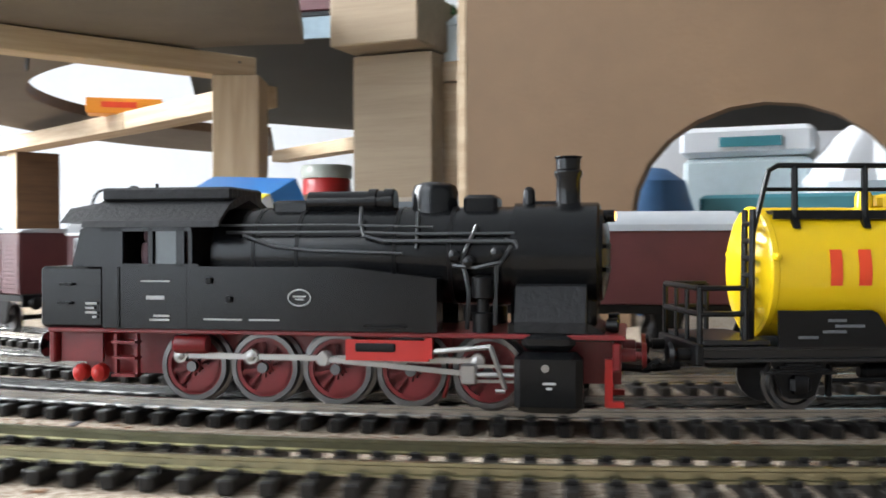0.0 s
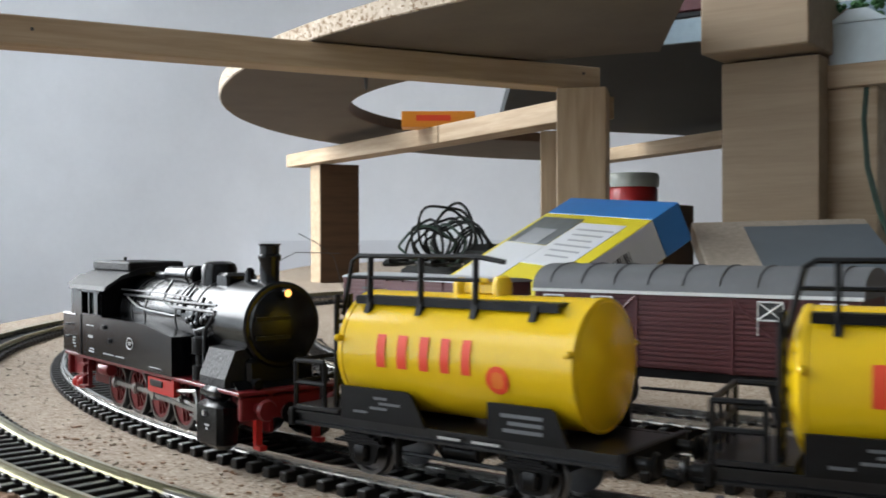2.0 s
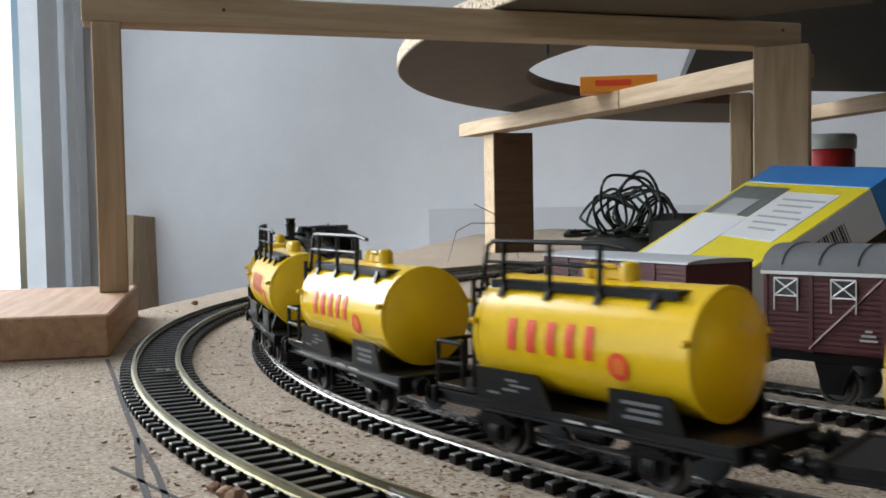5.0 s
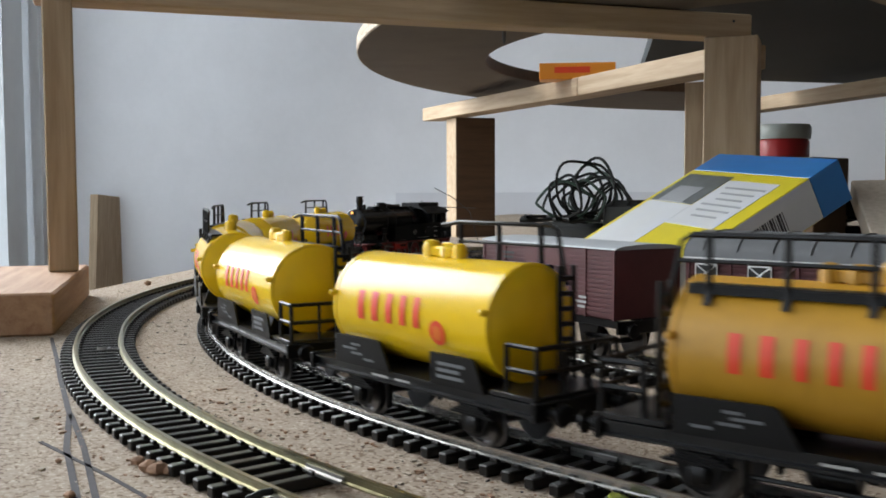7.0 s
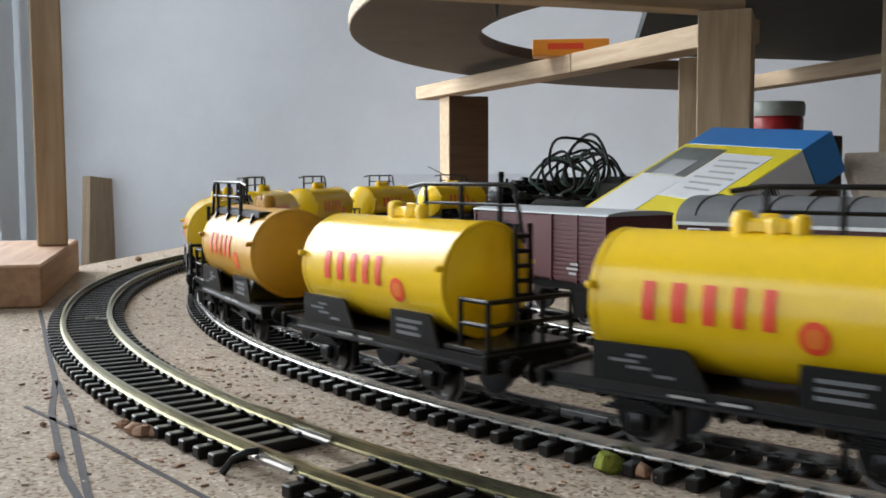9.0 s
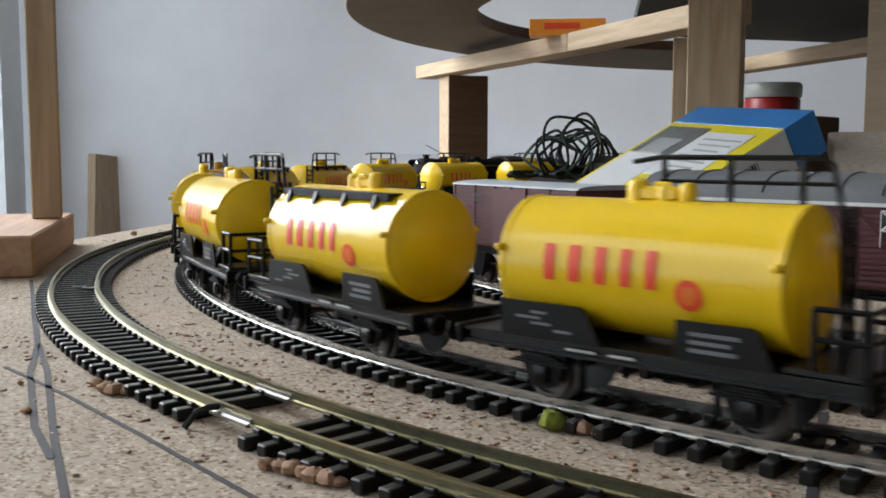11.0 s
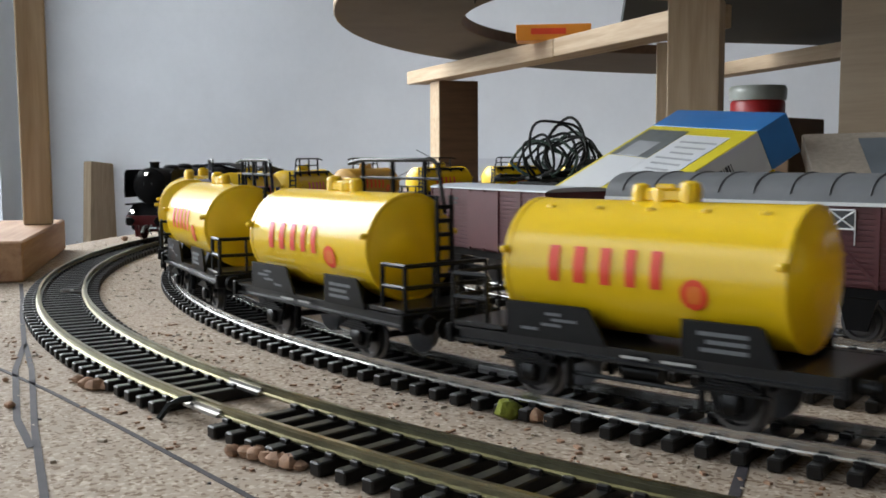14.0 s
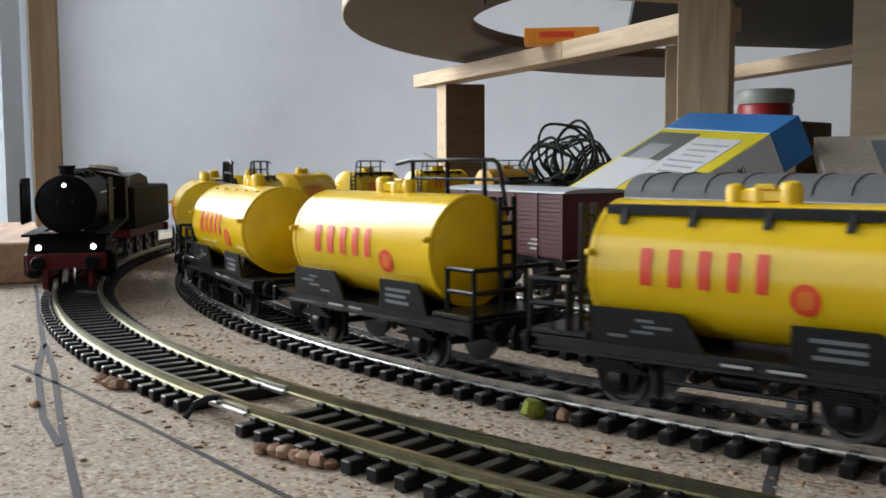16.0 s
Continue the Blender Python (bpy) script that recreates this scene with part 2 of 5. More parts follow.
# ---------------------------------------------------------------- mesh building
class Mesh:
    """Collects vertices and faces; every shape can be placed by a matrix."""

    def __init__(self):
        self.v, self.f = [], []

    def add(self, verts, faces, m=None):
        k = len(self.v)
        self.v += [tuple(m @ Vector(p)) if m else tuple(p) for p in verts]
        self.f += [tuple(i + k for i in q) for q in faces]
        return self

    def box(self, x, y, z, sx, sy, sz, m=None, bevel=0.0):
        """A box round (x, y, z) with chamfered upright and level edges."""
        hx, hy, hz = sx / 2, sy / 2, sz / 2
        b = min(bevel, hx * 0.9, hy * 0.9, hz * 0.9)
        if b <= 0:
            vs = [(x + a * hx, y + c * hy, z + d * hz) for d in (-1, 1) for a, c in ((-1, -1), (1, -1), (1, 1), (-1, 1))]
            fs = [(3, 2, 1, 0), (4, 5, 6, 7), (0, 1, 5, 4), (1, 2, 6, 5), (2, 3, 7, 6), (3, 0, 4, 7)]
            return self.add(vs, fs, m)
        vs, rings = [], []
        for zz, i in ((-hz, b), (-hz + b, 0), (hz - b, 0), (hz, b)):
            r = []
            for a, c in ((-1, -1), (1, -1), (1, 1), (-1, 1)):
                ax, cy = hx - i, hy - i
                k = b
                pts = [(a * ax, c * (cy - k)), (a * (ax - k), c * cy)]
                if a * c < 0:
                    pts.reverse()
                for px_, py_ in pts:
                    r.append(len(vs))
                    vs.append((x + px_, y + py_, z + zz))
            r.sort(key=lambda i_: math.atan2((vs[i_][1] - y) / hy, (vs[i_][0] - x) / hx))
            rings.append(r)
        fs = [tuple(reversed(rings[0])), tuple(rings[-1])]
        for r, s_ in zip(rings, rings[1:]):
            for i in range(8):
                j = (i + 1) % 8
                fs.append((r[i], r[j], s_[j], s_[i]))
        return self.add(vs, fs, m)

    def lathe(self, profile, axis="x", n=24, m=None, start=0.0, turn=360.0):
        """Profile: (along, radius). Turned round the axis."""
        vs, fs = [], []
        full = abs(turn - 360) < 1e-6
        cnt = n if full else n + 1
        for a, r in profile:
            for i in range(cnt):
                t = radians(start + turn * i / n)
                c, s_ = r * math.cos(t), r * math.sin(t)
                vs.append((a, c, s_) if axis == "x" else (s_, a, c) if axis == "y" else (c, s_, a))
        for k in range(len(profile) - 1):
            for i in range(n):
                j = (i + 1) % cnt
                fs.append((k * cnt + i, k * cnt + j, (k + 1) * cnt + j, (k + 1) * cnt + i))
        if full:
            fs.append(tuple(range(cnt)))
            fs.append(tuple(reversed(range((len(profile) - 1) * cnt, len(profile) * cnt))))
        return self.add(vs, fs, m)

    def tube(self, pts, r, n=6, m=None, closed=False):
        """A round bar along points."""
        pts = [Vector(p) for p in pts]
        vs, fs = [], []
        up = Vector((0.123, 0.217, 0.968))
        k = len(pts)
        for i, p in enumerate(pts):
            d = (pts[(i + 1) % k] if closed or i < k - 1 else p) - (pts[i - 1] if closed or i else p)
            d.normalize()
            a = d.cross(up)
            if a.length < 1e-4:
                a = d.cross(Vector((1, 0, 0)))
            a.normalize()
            b = d.cross(a)
            for j in range(n):
                t = 2 * math.pi * j / n
                vs.append(p + a * (r * math.cos(t)) + b * (r * math.sin(t)))
        for i in range(k if closed else k - 1):
            for j in range(n):
                q = (j + 1) % n
                i2 = (i + 1) % k
                fs.append((i * n + j, i * n + q, i2 * n + q, i2 * n + j))
        if not closed:
            fs.append(tuple(reversed(range(n))))
            fs.append(tuple(range((k - 1) * n, k * n)))
        return self.add(vs, fs, m)

    def prism(self, outline, axis, lo, hi, m=None):
        """An outline of (u, v) pushed along an axis: x takes (y, z), y takes (x, z), z takes (x, y)."""
        vs, n = [], len(outline)
        for a in (lo, hi):
            for u, w in outline:
                vs.append((a, u, w) if axis == "x" else (u, a, w) if axis == "y" else (u, w, a))
        fs = [tuple(range(n)), tuple(reversed(range(n, 2 * n)))]
        fs += [(i, i + n, (i + 1) % n + n, (i + 1) % n) for i in range(n)]
        return self.add(vs, fs, m)

    def data(self, name, mat, smooth=35):
        me = bpy.data.meshes.new(name)
        me.from_pydata(self.v, [], self.f)
        bm = bmesh.new()
        bm.from_mesh(me)
        bmesh.ops.recalc_face_normals(bm, faces=bm.faces)
        bm.to_mesh(me)
        bm.free()
        if smooth:
            me.shade_smooth()
            me.set_sharp_from_angle(angle=radians(smooth))
        me.materials.append(MATS[mat])
        return me


def part(name, mesh, mat, parent, label="", smooth=35):
    ob = new(name, mesh.data(name, mat, smooth) if isinstance(mesh, Mesh) else mesh)
    ob.parent = parent
    if label:
        ob["label"] = label
    return ob


def thing(name, label, category, group="", kind="", mesh=None, mat=None, m=None, smooth=35):
    ob = new(name, mesh.data(name, mat, smooth) if mesh else None)
    if m:
        ob.matrix_basis = m
    return tagged(ob, label, category, group, kind)


def lettering(name, text, size, mat, parent, m, label="", extrude=0.00006, spacing=1.0):
    cu = bpy.data.curves.new(name, "FONT")
    cu.body, cu.size, cu.extrude, cu.align_x, cu.align_y, cu.space_character = text, size, extrude, "CENTER", "CENTER", spacing
    tmp = bpy.data.objects.new(name, cu)
    scene.collection.objects.link(tmp)
    me = bpy.data.meshes.new_from_object(tmp.evaluated_get(bpy.context.evaluated_depsgraph_get()))
    bpy.data.objects.remove(tmp)
    me.transform(m)
    me.materials.clear()
    me.materials.append(MATS[mat])
    me.name = name
    return part(name, me, mat, parent, label)


def plank(name, a, b, w, h, label, mat="pine", category="batten", group="", bevel=0.0008, roll=0.0):
    """A squared batten from a to b (middle line); w across, h in height."""
    a, b = Vector(a), Vector(b)
    d = b - a
    x = d.normalized()
    up = Vector((0, 0, 1)) if abs(x.z) < 0.9 else Vector((0.919, 0.395, 0))
    y = up.cross(x).normalized()
    z = x.cross(y)
    m = Matrix((x, y, z)).transposed().to_4x4()
    m.translation = (a + b) / 2
    return thing(name, label, category, group, mesh=Mesh().box(0, 0, 0, d.length, w, h, bevel=bevel), mat=mat, m=m @ pose(0, 0, 0, roll), smooth=0)


# ---------------------------------------------------------------- room
def slab(name, corners, z0, z1, mat, label, category, m=None):
    return thing(name, label, category, kind="structure", mesh=Mesh().prism(corners, "z", z0, z1), mat=mat, m=m, smooth=0)


KX, KY = -3.12, 1.43                           # the room corner beside the window
AU = Vector((0.75, 0.661, 0)).normalized()     # along the white back wall
BU = Vector((AU.y, -AU.x, 0))                  # along the window wall, towards the viewer


def roomp(a, b):
    """A place in the room: a along the back wall from the corner, b along the window wall."""
    p = Vector((KX, KY, 0)) + AU * a + BU * b
    return (p.x, p.y)


def room():
    def block(name, a0, a1, b0, b1, z0, z1, label, mat="plaster", category="wall"):
        return slab(name, [roomp(a0, b0), roomp(a1, b0), roomp(a1, b1), roomp(a0, b1)], z0, z1, mat, label, category)
    block("wall_back", -0.1, 5.6, -0.12, 0.0, -0.75, 1.8, "smooth white painted wall behind the layout")
    block("wall_window_low", -0.12, 0.0, 0.0, 5.2, -0.75, -0.35, "white wall below the window")
    block("wall_window_high", -0.12, 0.0, 0.0, 5.2, 1.55, 1.8, "white wall above the window")
    block("wall_window_mid", -0.12, 0.0, 2.6, 2.85, -0.35, 1.55, "white pier between the window and the added one")
    block("wall_window_end", -0.12, 0.0, 4.55, 5.2, -0.35, 1.55, "white wall beside the added second window")
    block("wall_window_pier", -0.12, 0.0, 0.0, 0.06, -0.35, 1.55, "narrow white pier between wall corner and window")
    # Unseen surfaces added to close the room and stop light from the right.
    block("wall_right", 5.5, 5.6, 0.0, 5.2, -0.75, 1.8, "unseen pale side wall closing the room", "room_paint")
    block("wall_near", 0.0, 5.5, 5.2, 5.3, -0.75, 1.8, "unseen pale wall closing the room against side light", "room_paint")
    block("floor", -0.1, 5.6, -0.1, 5.3, -0.80, -0.75, "brown floor of the hobby room", "fibreboard", "floor")
    block("ceiling", -0.1, 5.6, -0.1, 5.3, 1.80, 1.86, "unseen grey ceiling closing the room", "room_paint", "ceiling")


def window():
    w = thing("window_1", "white lacquered window with tall frame profiles", "window", kind="structure")

    def bar(name, b0, b1, z0, z1, a0, a1):
        part(name, Mesh().prism([roomp(a0, b0), roomp(a1, b0), roomp(a1, b1), roomp(a0, b1)], "z", z0, z1), "white_lacquer", w, smooth=0)
    bar("casing", 0.03, 0.10, -0.37, 1.58, 0.0, 0.03)
    bar("casing", 2.56, 2.63, -0.37, 1.58, 0.0, 0.03)
    bar("window_frame", 0.10, 0.16, -0.35, 1.55, -0.10, -0.02)
    bar("window_frame", 2.50, 2.56, -0.35, 1.55, -0.10, -0.02)
    bar("sash", 0.17, 0.25, -0.33, 1.53, -0.07, -0.01)
    bar("sash", 2.41, 2.49, -0.33, 1.53, -0.07, -0.01)
    bar("mullion", 1.28, 1.38, -0.35, 1.55, -0.09, -0.01)
    bar("sash", 0.25, 2.41, -0.33, -0.25, -0.07, -0.01)
    bar("sash", 0.25, 2.41, 1.45, 1.53, -0.07, -0.01)
    bar("sill", 0.0, 2.66, -0.40, -0.37, 0.0, 0.16)
    thing("backdrop", "bright overcast sky outside the window", "sky", kind="structure", mesh=Mesh().prism([roomp(-1.0, -1.5), roomp(-1.0, 6.2), roomp(-1.03, 6.2), roomp(-1.03, -1.5)], "z", -1.5, 3.2), mat="sky_glow", smooth=0)
    # Second window, added out of view as an opening for the front fill.
    v = thing("window_2", "unseen second window, added to let the front fill through", "window", kind="structure")
    for b0, b1, z0, z1 in ((2.85, 2.95, -0.35, 1.55), (4.45, 4.55, -0.35, 1.55), (2.95, 4.45, -0.35, -0.25), (2.95, 4.45, 1.45, 1.55)):
        part("window_frame", Mesh().prism([roomp(-0.10, b0), roomp(-0.02, b0), roomp(-0.02, b1), roomp(-0.10, b1)], "z", z0, z1), "white_lacquer", v, smooth=0)
    # Faint paler rectangle on the wall, built as a low flat panel.
    rad = thing("radiator", "low pale panel against the back wall", "radiator", kind="structure")
    part("panel", Mesh().prism([roomp(1.13, 0.02), roomp(2.05, 0.02), roomp(2.05, 0.07), roomp(1.13, 0.07)], "z", -0.5, 0.052), "acrylic", rad, smooth=0)
    # leaning board far behind the table
    q = roomp(0.20, 0.10)
    plank("leaning_board", (q[0], q[1], -0.75), (*roomp(0.21, 0.03), 0.045), 0.13, 0.03, "rough board leaning against the white wall", "pine", category="board")


room()
window()


def table():
    e = Vector((-0.58, 0.814, 0))
    p = Vector((-0.612, 0.337, 0))
    a, b = p - e * 1.15, p + e * 1.5
    slab("table_top", [(a.x, a.y), (1.4, a.y), (1.4, 1.95), (-1.6, 1.95), (b.x, b.y)], -0.016, 0.0, "chipboard", "raw chipboard layout base with marker lines", "base board")
    for x, y in ((-0.35, 0.25), (1.25, -0.4), (1.25, 1.8), (-1.2, 1.7)):
        thing("table_leg", "square wooden leg under the layout table", "table leg", "table legs", mesh=Mesh().box(x, y, -0.383, 0.07, 0.07, 0.734, bevel=0.003), mat="pine", smooth=0)
    # marker strokes drawn on the board
    def stroke(pts, w, label):
        me = Mesh()
        vs, fs = [], []
        pts = [Vector((*q, 0)) for q in pts]
        for i, q in enumerate(pts):
            d = (pts[min(i + 1, len(pts) - 1)] - pts[max(i - 1, 0)]).normalized()
            n = Vector((-d.y, d.x, 0)) * w / 2
            for z in (0.0002, -0.001):
                vs += [tuple(q + n + Vector((0, 0, z))), tuple(q - n + Vector((0, 0, z)))]
        for i in range(len(pts) - 1):
            k = i * 4
            fs += [(k, k + 1, k + 5, k + 4), (k + 2, k + 3, k + 7, k + 6), (k, k + 4, k + 6, k + 2), (k + 1, k + 5, k + 7, k + 3)]
        thing("marker_line", label, "marker line", "marker lines", "structure", mesh=me.add(vs, fs), mat="marker", smooth=0)
    stroke([(-0.4113, 0.2060), (-0.360, 0.1845), (-0.3176, 0.1663), (-0.2602, 0.1424), (-0.2241, 0.1244), (-0.1723, 0.1029), (-0.148, 0.0955)], 0.0016, "dark marker line along the track")
    stroke([(-0.2602, 0.1428), (-0.2208, 0.1275), (-0.16, 0.1015), (-0.1167, 0.0841), (-0.09, 0.0735)], 0.0015, "second dark marker stroke beside the first")
    stroke([(-0.235, 0.1226), (-0.1927, 0.1197), (-0.1518, 0.1155), (-0.0956, 0.1089), (-0.05, 0.1035)], 0.0011, "thin marker line crossing the board")
    stroke([(-0.058, 0.2310), (-0.0529, 0.2177), (-0.0434, 0.1936), (-0.0338, 0.1696), (-0.012, 0.118)], 0.0020, "dark joint between two chipboard panels")


table()


# ---------------------------------------------------------------- tracks
def arc_bar(radius, a0, a1, outline, n, z=0.0):
    """A bar bent round the layout centre; outline of (radial offset, height)."""
    me = Mesh()
    vs, fs, k = [], [], len(outline)
    for i in range(n + 1):
        t = a0 + (a1 - a0) * i / n
        for o, h in outline:
            p = ring(radius + o, t, z + h)
            vs.append(tuple(p))
    for i in range(n):
        for j in range(k):
            q = (j + 1) % k
            fs.append((i * k + j, i * k + q, (i + 1) * k + q, (i + 1) * k + j))
    fs.append(tuple(range(k)))
    fs.append(tuple(range(n * k, n * k + k)))
    return me.add(vs, fs)


RAIL_SHAPE = [(-0.0011, 0), (0.0011, 0), (0.0011, 0.0004), (0.0003, 0.0006), (0.0003, 0.0017), (0.00055, 0.0019), (0.00055, 0.0025), (-0.00055, 0.0025), (-0.00055, 0.0019), (-0.0003, 0.0017), (-0.0003, 0.0006), (-0.0011, 0.0004)]


def sleeper_data():
    me = Mesh()
    me.box(0, 0, 0.0015, 0.0284, 0.0029, 0.0026, bevel=0.0003)
    for s_ in (-1, 1):
        for o in (-0.0017, 0.0017):
            me.box(s_ * 0.00855 + o, 0, 0.0032, 0.0012, 0.0024, 0.0011, bevel=0.0002)
    return me.data("sleeper", "sleeper_plastic", 0)


SLEEPER = sleeper_data()


def track(radius, a0, a1, mat, label, seen):
    tr = thing("railway_track", label, "track", "concentric tracks")
    for o in (-0.00855, 0.00855):
        part("rail", arc_bar(radius + o, a0, a1, RAIL_SHAPE, int(abs(a1 - a0) / 1.2), 0.003), mat, tr, smooth=20)
    pitch = math.degrees(0.0068 / radius)
    rest = Mesh()
    n = int((a1 - a0) / pitch)
    src = [tuple(v.co) for v in SLEEPER.vertices]
    fcs = [tuple(p.vertices) for p in SLEEPER.polygons]
    for i in range(n):
        t = a0 + (i + 0.5) * pitch
        m = Matrix.Translation(ring(radius, t)) @ pose(0, 0, 0, 0, 0, t + random.uniform(-0.4, 0.4))
        if radius == R_OUT and -95.4 < t < -93.7:
            continue                           # bare rail joint
        if seen[0] < t < seen[1]:
            ob = new("sleeper", SLEEPER)
            ob.parent, ob.matrix_basis = tr, m
        else:
            rest.add(src, fcs, m)
    if rest.v:
        tagged(part("sleepers", rest, "sleeper_plastic", tr, smooth=0), kind="stuff")
    return tr


track(R_OUT, -359, 0, "rail_brass", "empty outer track with brassy rails on black plastic sleepers", (-200, -55))
track(R_TRAIN, -359, 0, "rail_steel", "curved track with steel rails under the tank train", (-195, -55))
track(R_IN, -101, -42, "rail_steel", "inner siding track with steel rails", (-99, -55))
track(R_SIDE, -135, -42, "rail_steel", "siding track holding brown freight wagons", (-135, -55))


# ---------------------------------------------------------------- raised deck
def deck():
    front = plank("batten", (-0.5427, 0.260, 0.1797), (-0.3250, 0.6745, 0.1780), 0.022, 0.017, "long pine batten carrying the raised deck", group="deck battens")
    for x, z in ((-0.156, 0.001), (0.219, 0.003)):
        part("nail_head", Mesh().lathe([(0.0, 0.0011), (0.0004, 0.0010), (0.0005, 0.0002)], "y", 10, Matrix.Translation((x, -0.0111, z)) @ pose(0, 0, 0, 0, 0, 180)), "pipe_grey", front)
    plank("post", (-0.530, 0.268, 0.0195), (-0.530, 0.268, 0.1710), 0.013, 0.0160, "upright pine post standing on a wooden block", category="post", group="deck posts", roll=40)
    plank("post", (-0.326, 0.663, 0.0), (-0.326, 0.663, 0.1692), 0.040, 0.036, "broad upright pine post under the deck", category="post", group="deck posts")
    plank("post", (-0.437, 0.808, 0.0), (-0.437, 0.808, 0.158), 0.026, 0.018, "slim upright pine post behind the broad one", category="post", group="deck posts")
    plank("batten", (-0.988, 1.032, 0.1705), (-0.5636, 0.824, 0.1650), 0.03, 0.018, "pine batten under the round plate", group="deck battens")
    plank("batten", (-0.5626, 0.8235, 0.1650), (-0.34, 0.715, 0.1640), 0.03, 0.018, "pine batten jointed to its neighbour", group="deck battens")
    # Light is in the colours: dark side turned from the window, pale face lit.
    p2 = thing("post", "upright pine post, its shaded side coloured dark and its lit face pale", "post", "deck posts", m=pose(-0.899, 1.0165, 0.0, 0, 0, 62))
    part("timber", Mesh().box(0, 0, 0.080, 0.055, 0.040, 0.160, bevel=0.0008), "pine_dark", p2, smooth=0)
    part("pale_face", Mesh().box(-0.0281, 0, 0.080, 0.001, 0.0395, 0.159), "pine", p2, "planed face kept pale as the lit side", 0)
    plank("batten", (-0.74, 1.374, 0.178), (-0.10, 0.980, 0.178), 0.03, 0.018, "pine batten under the dark deck", group="deck battens")


deck()


def plate():
    """The plate's sawn outer curve and its round opening have different centres."""
    n = 96
    def pair(i):
        t, q = radians(150 + 126 * i / n), radians(140 + 150 * i / n)
        return (-0.2175 + 0.678 * math.cos(t), 1.119 + 0.678 * math.sin(t)), (-0.373 + 0.338 * math.cos(q), 0.962 + 0.338 * math.sin(q))
    def bands(rows):
        vs, fs, k = [], [], len(rows[0])
        for r in rows:
            vs += r
        for i in range(len(rows) - 1):
            for j in range(k):
                q = (j + 1) % k
                fs.append((i * k + j, i * k + q, (i + 1) * k + q, (i + 1) * k + j))
        fs += [tuple(range(k)), tuple(range((len(rows) - 1) * k, len(rows) * k))]
        return Mesh().add(vs, fs)
    ob = thing("curved_deck_plate", "curved chipboard plate of the raised deck with a rough sawn edge", "board")
    rows, rim, hole = [], [], []
    for i in range(n + 1):
        (ox, oy), (hx, hy) = pair(i)
        rows.append([(ox, oy, 0.188), (ox, oy, 0.200), (hx, hy, 0.200), (hx, hy, 0.188)])
        t, q = radians(150 + 126 * i / n), radians(140 + 150 * i / n)
        j = random.uniform(0, 0.0006)
        c, s_ = math.cos(t), math.sin(t)
        rim.append([(ox + c * 0.0001, oy + s_ * 0.0001, 0.1882), (ox + c * (0.0009 + j), oy + s_ * (0.0009 + j), 0.1888), (ox + c * (0.0009 + j), oy + s_ * (0.0009 + j), 0.1994), (ox + c * 0.0001, oy + s_ * 0.0001, 0.1998)])
        c, s_ = -math.cos(q), -math.sin(q)
        hole.append([(hx + c * 0.0001, hy + s_ * 0.0001, 0.1882), (hx + c * (0.0008 + j), hy + s_ * (0.0008 + j), 0.1888), (hx + c * (0.0008 + j), hy + s_ * (0.0008 + j), 0.1994), (hx + c * 0.0001, hy + s_ * 0.0001, 0.1998)])
    part("board", bands(rows), "plate_under_shaded", ob, smooth=20)
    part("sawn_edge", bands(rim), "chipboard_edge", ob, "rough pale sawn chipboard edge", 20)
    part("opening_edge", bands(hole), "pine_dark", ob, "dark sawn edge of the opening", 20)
    dk = thing("dark_deck", "dark grey-green board of the raised deck with a blue-grey front edge", "board")
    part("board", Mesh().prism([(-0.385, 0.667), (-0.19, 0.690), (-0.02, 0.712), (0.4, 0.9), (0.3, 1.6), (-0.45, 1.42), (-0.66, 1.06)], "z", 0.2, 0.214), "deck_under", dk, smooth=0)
    part("front_edge", Mesh().prism([(-0.386, 0.662), (-0.19, 0.685), (-0.02, 0.707), (-0.02, 0.7115), (-0.19, 0.6895), (-0.386, 0.6665)], "z", 0.199, 0.2155), "deck_edge", dk, "blue-grey painted front edge", 0)
    # the wheels and bogies of coaches parked on the dark deck
    for i in range(3):
        x0, y0 = -0.372 + i * 0.066, 0.690 + i * 0.0085
        wg = thing("parked_wagon", "dark red parked wagon on the raised deck", "wagon", "wagons on the deck", m=pose(x0 + 0.03, y0 + 0.012, 0.2155, 0, 0, 7))
        part("body", Mesh().box(0, 0, 0.0225, 0.060, 0.026, 0.024, bevel=0.001), "wagon_brown", wg, smooth=0)
        part("underframe", Mesh().box(0, 0, 0.0085, 0.058, 0.022, 0.004, bevel=0.0005), "black_plastic", wg, smooth=0)
        for sx in (-1, 1):
            part("wheelset", Mesh().lathe([(-0.009, 0.0052), (-0.007, 0.0052), (-0.007, 0.001), (0.007, 0.001), (0.007, 0.0052), (0.009, 0.0052)], "y", 14, Matrix.Translation((sx * 0.02, 0, 0.0053))), "wheel_steel", wg)


plate()


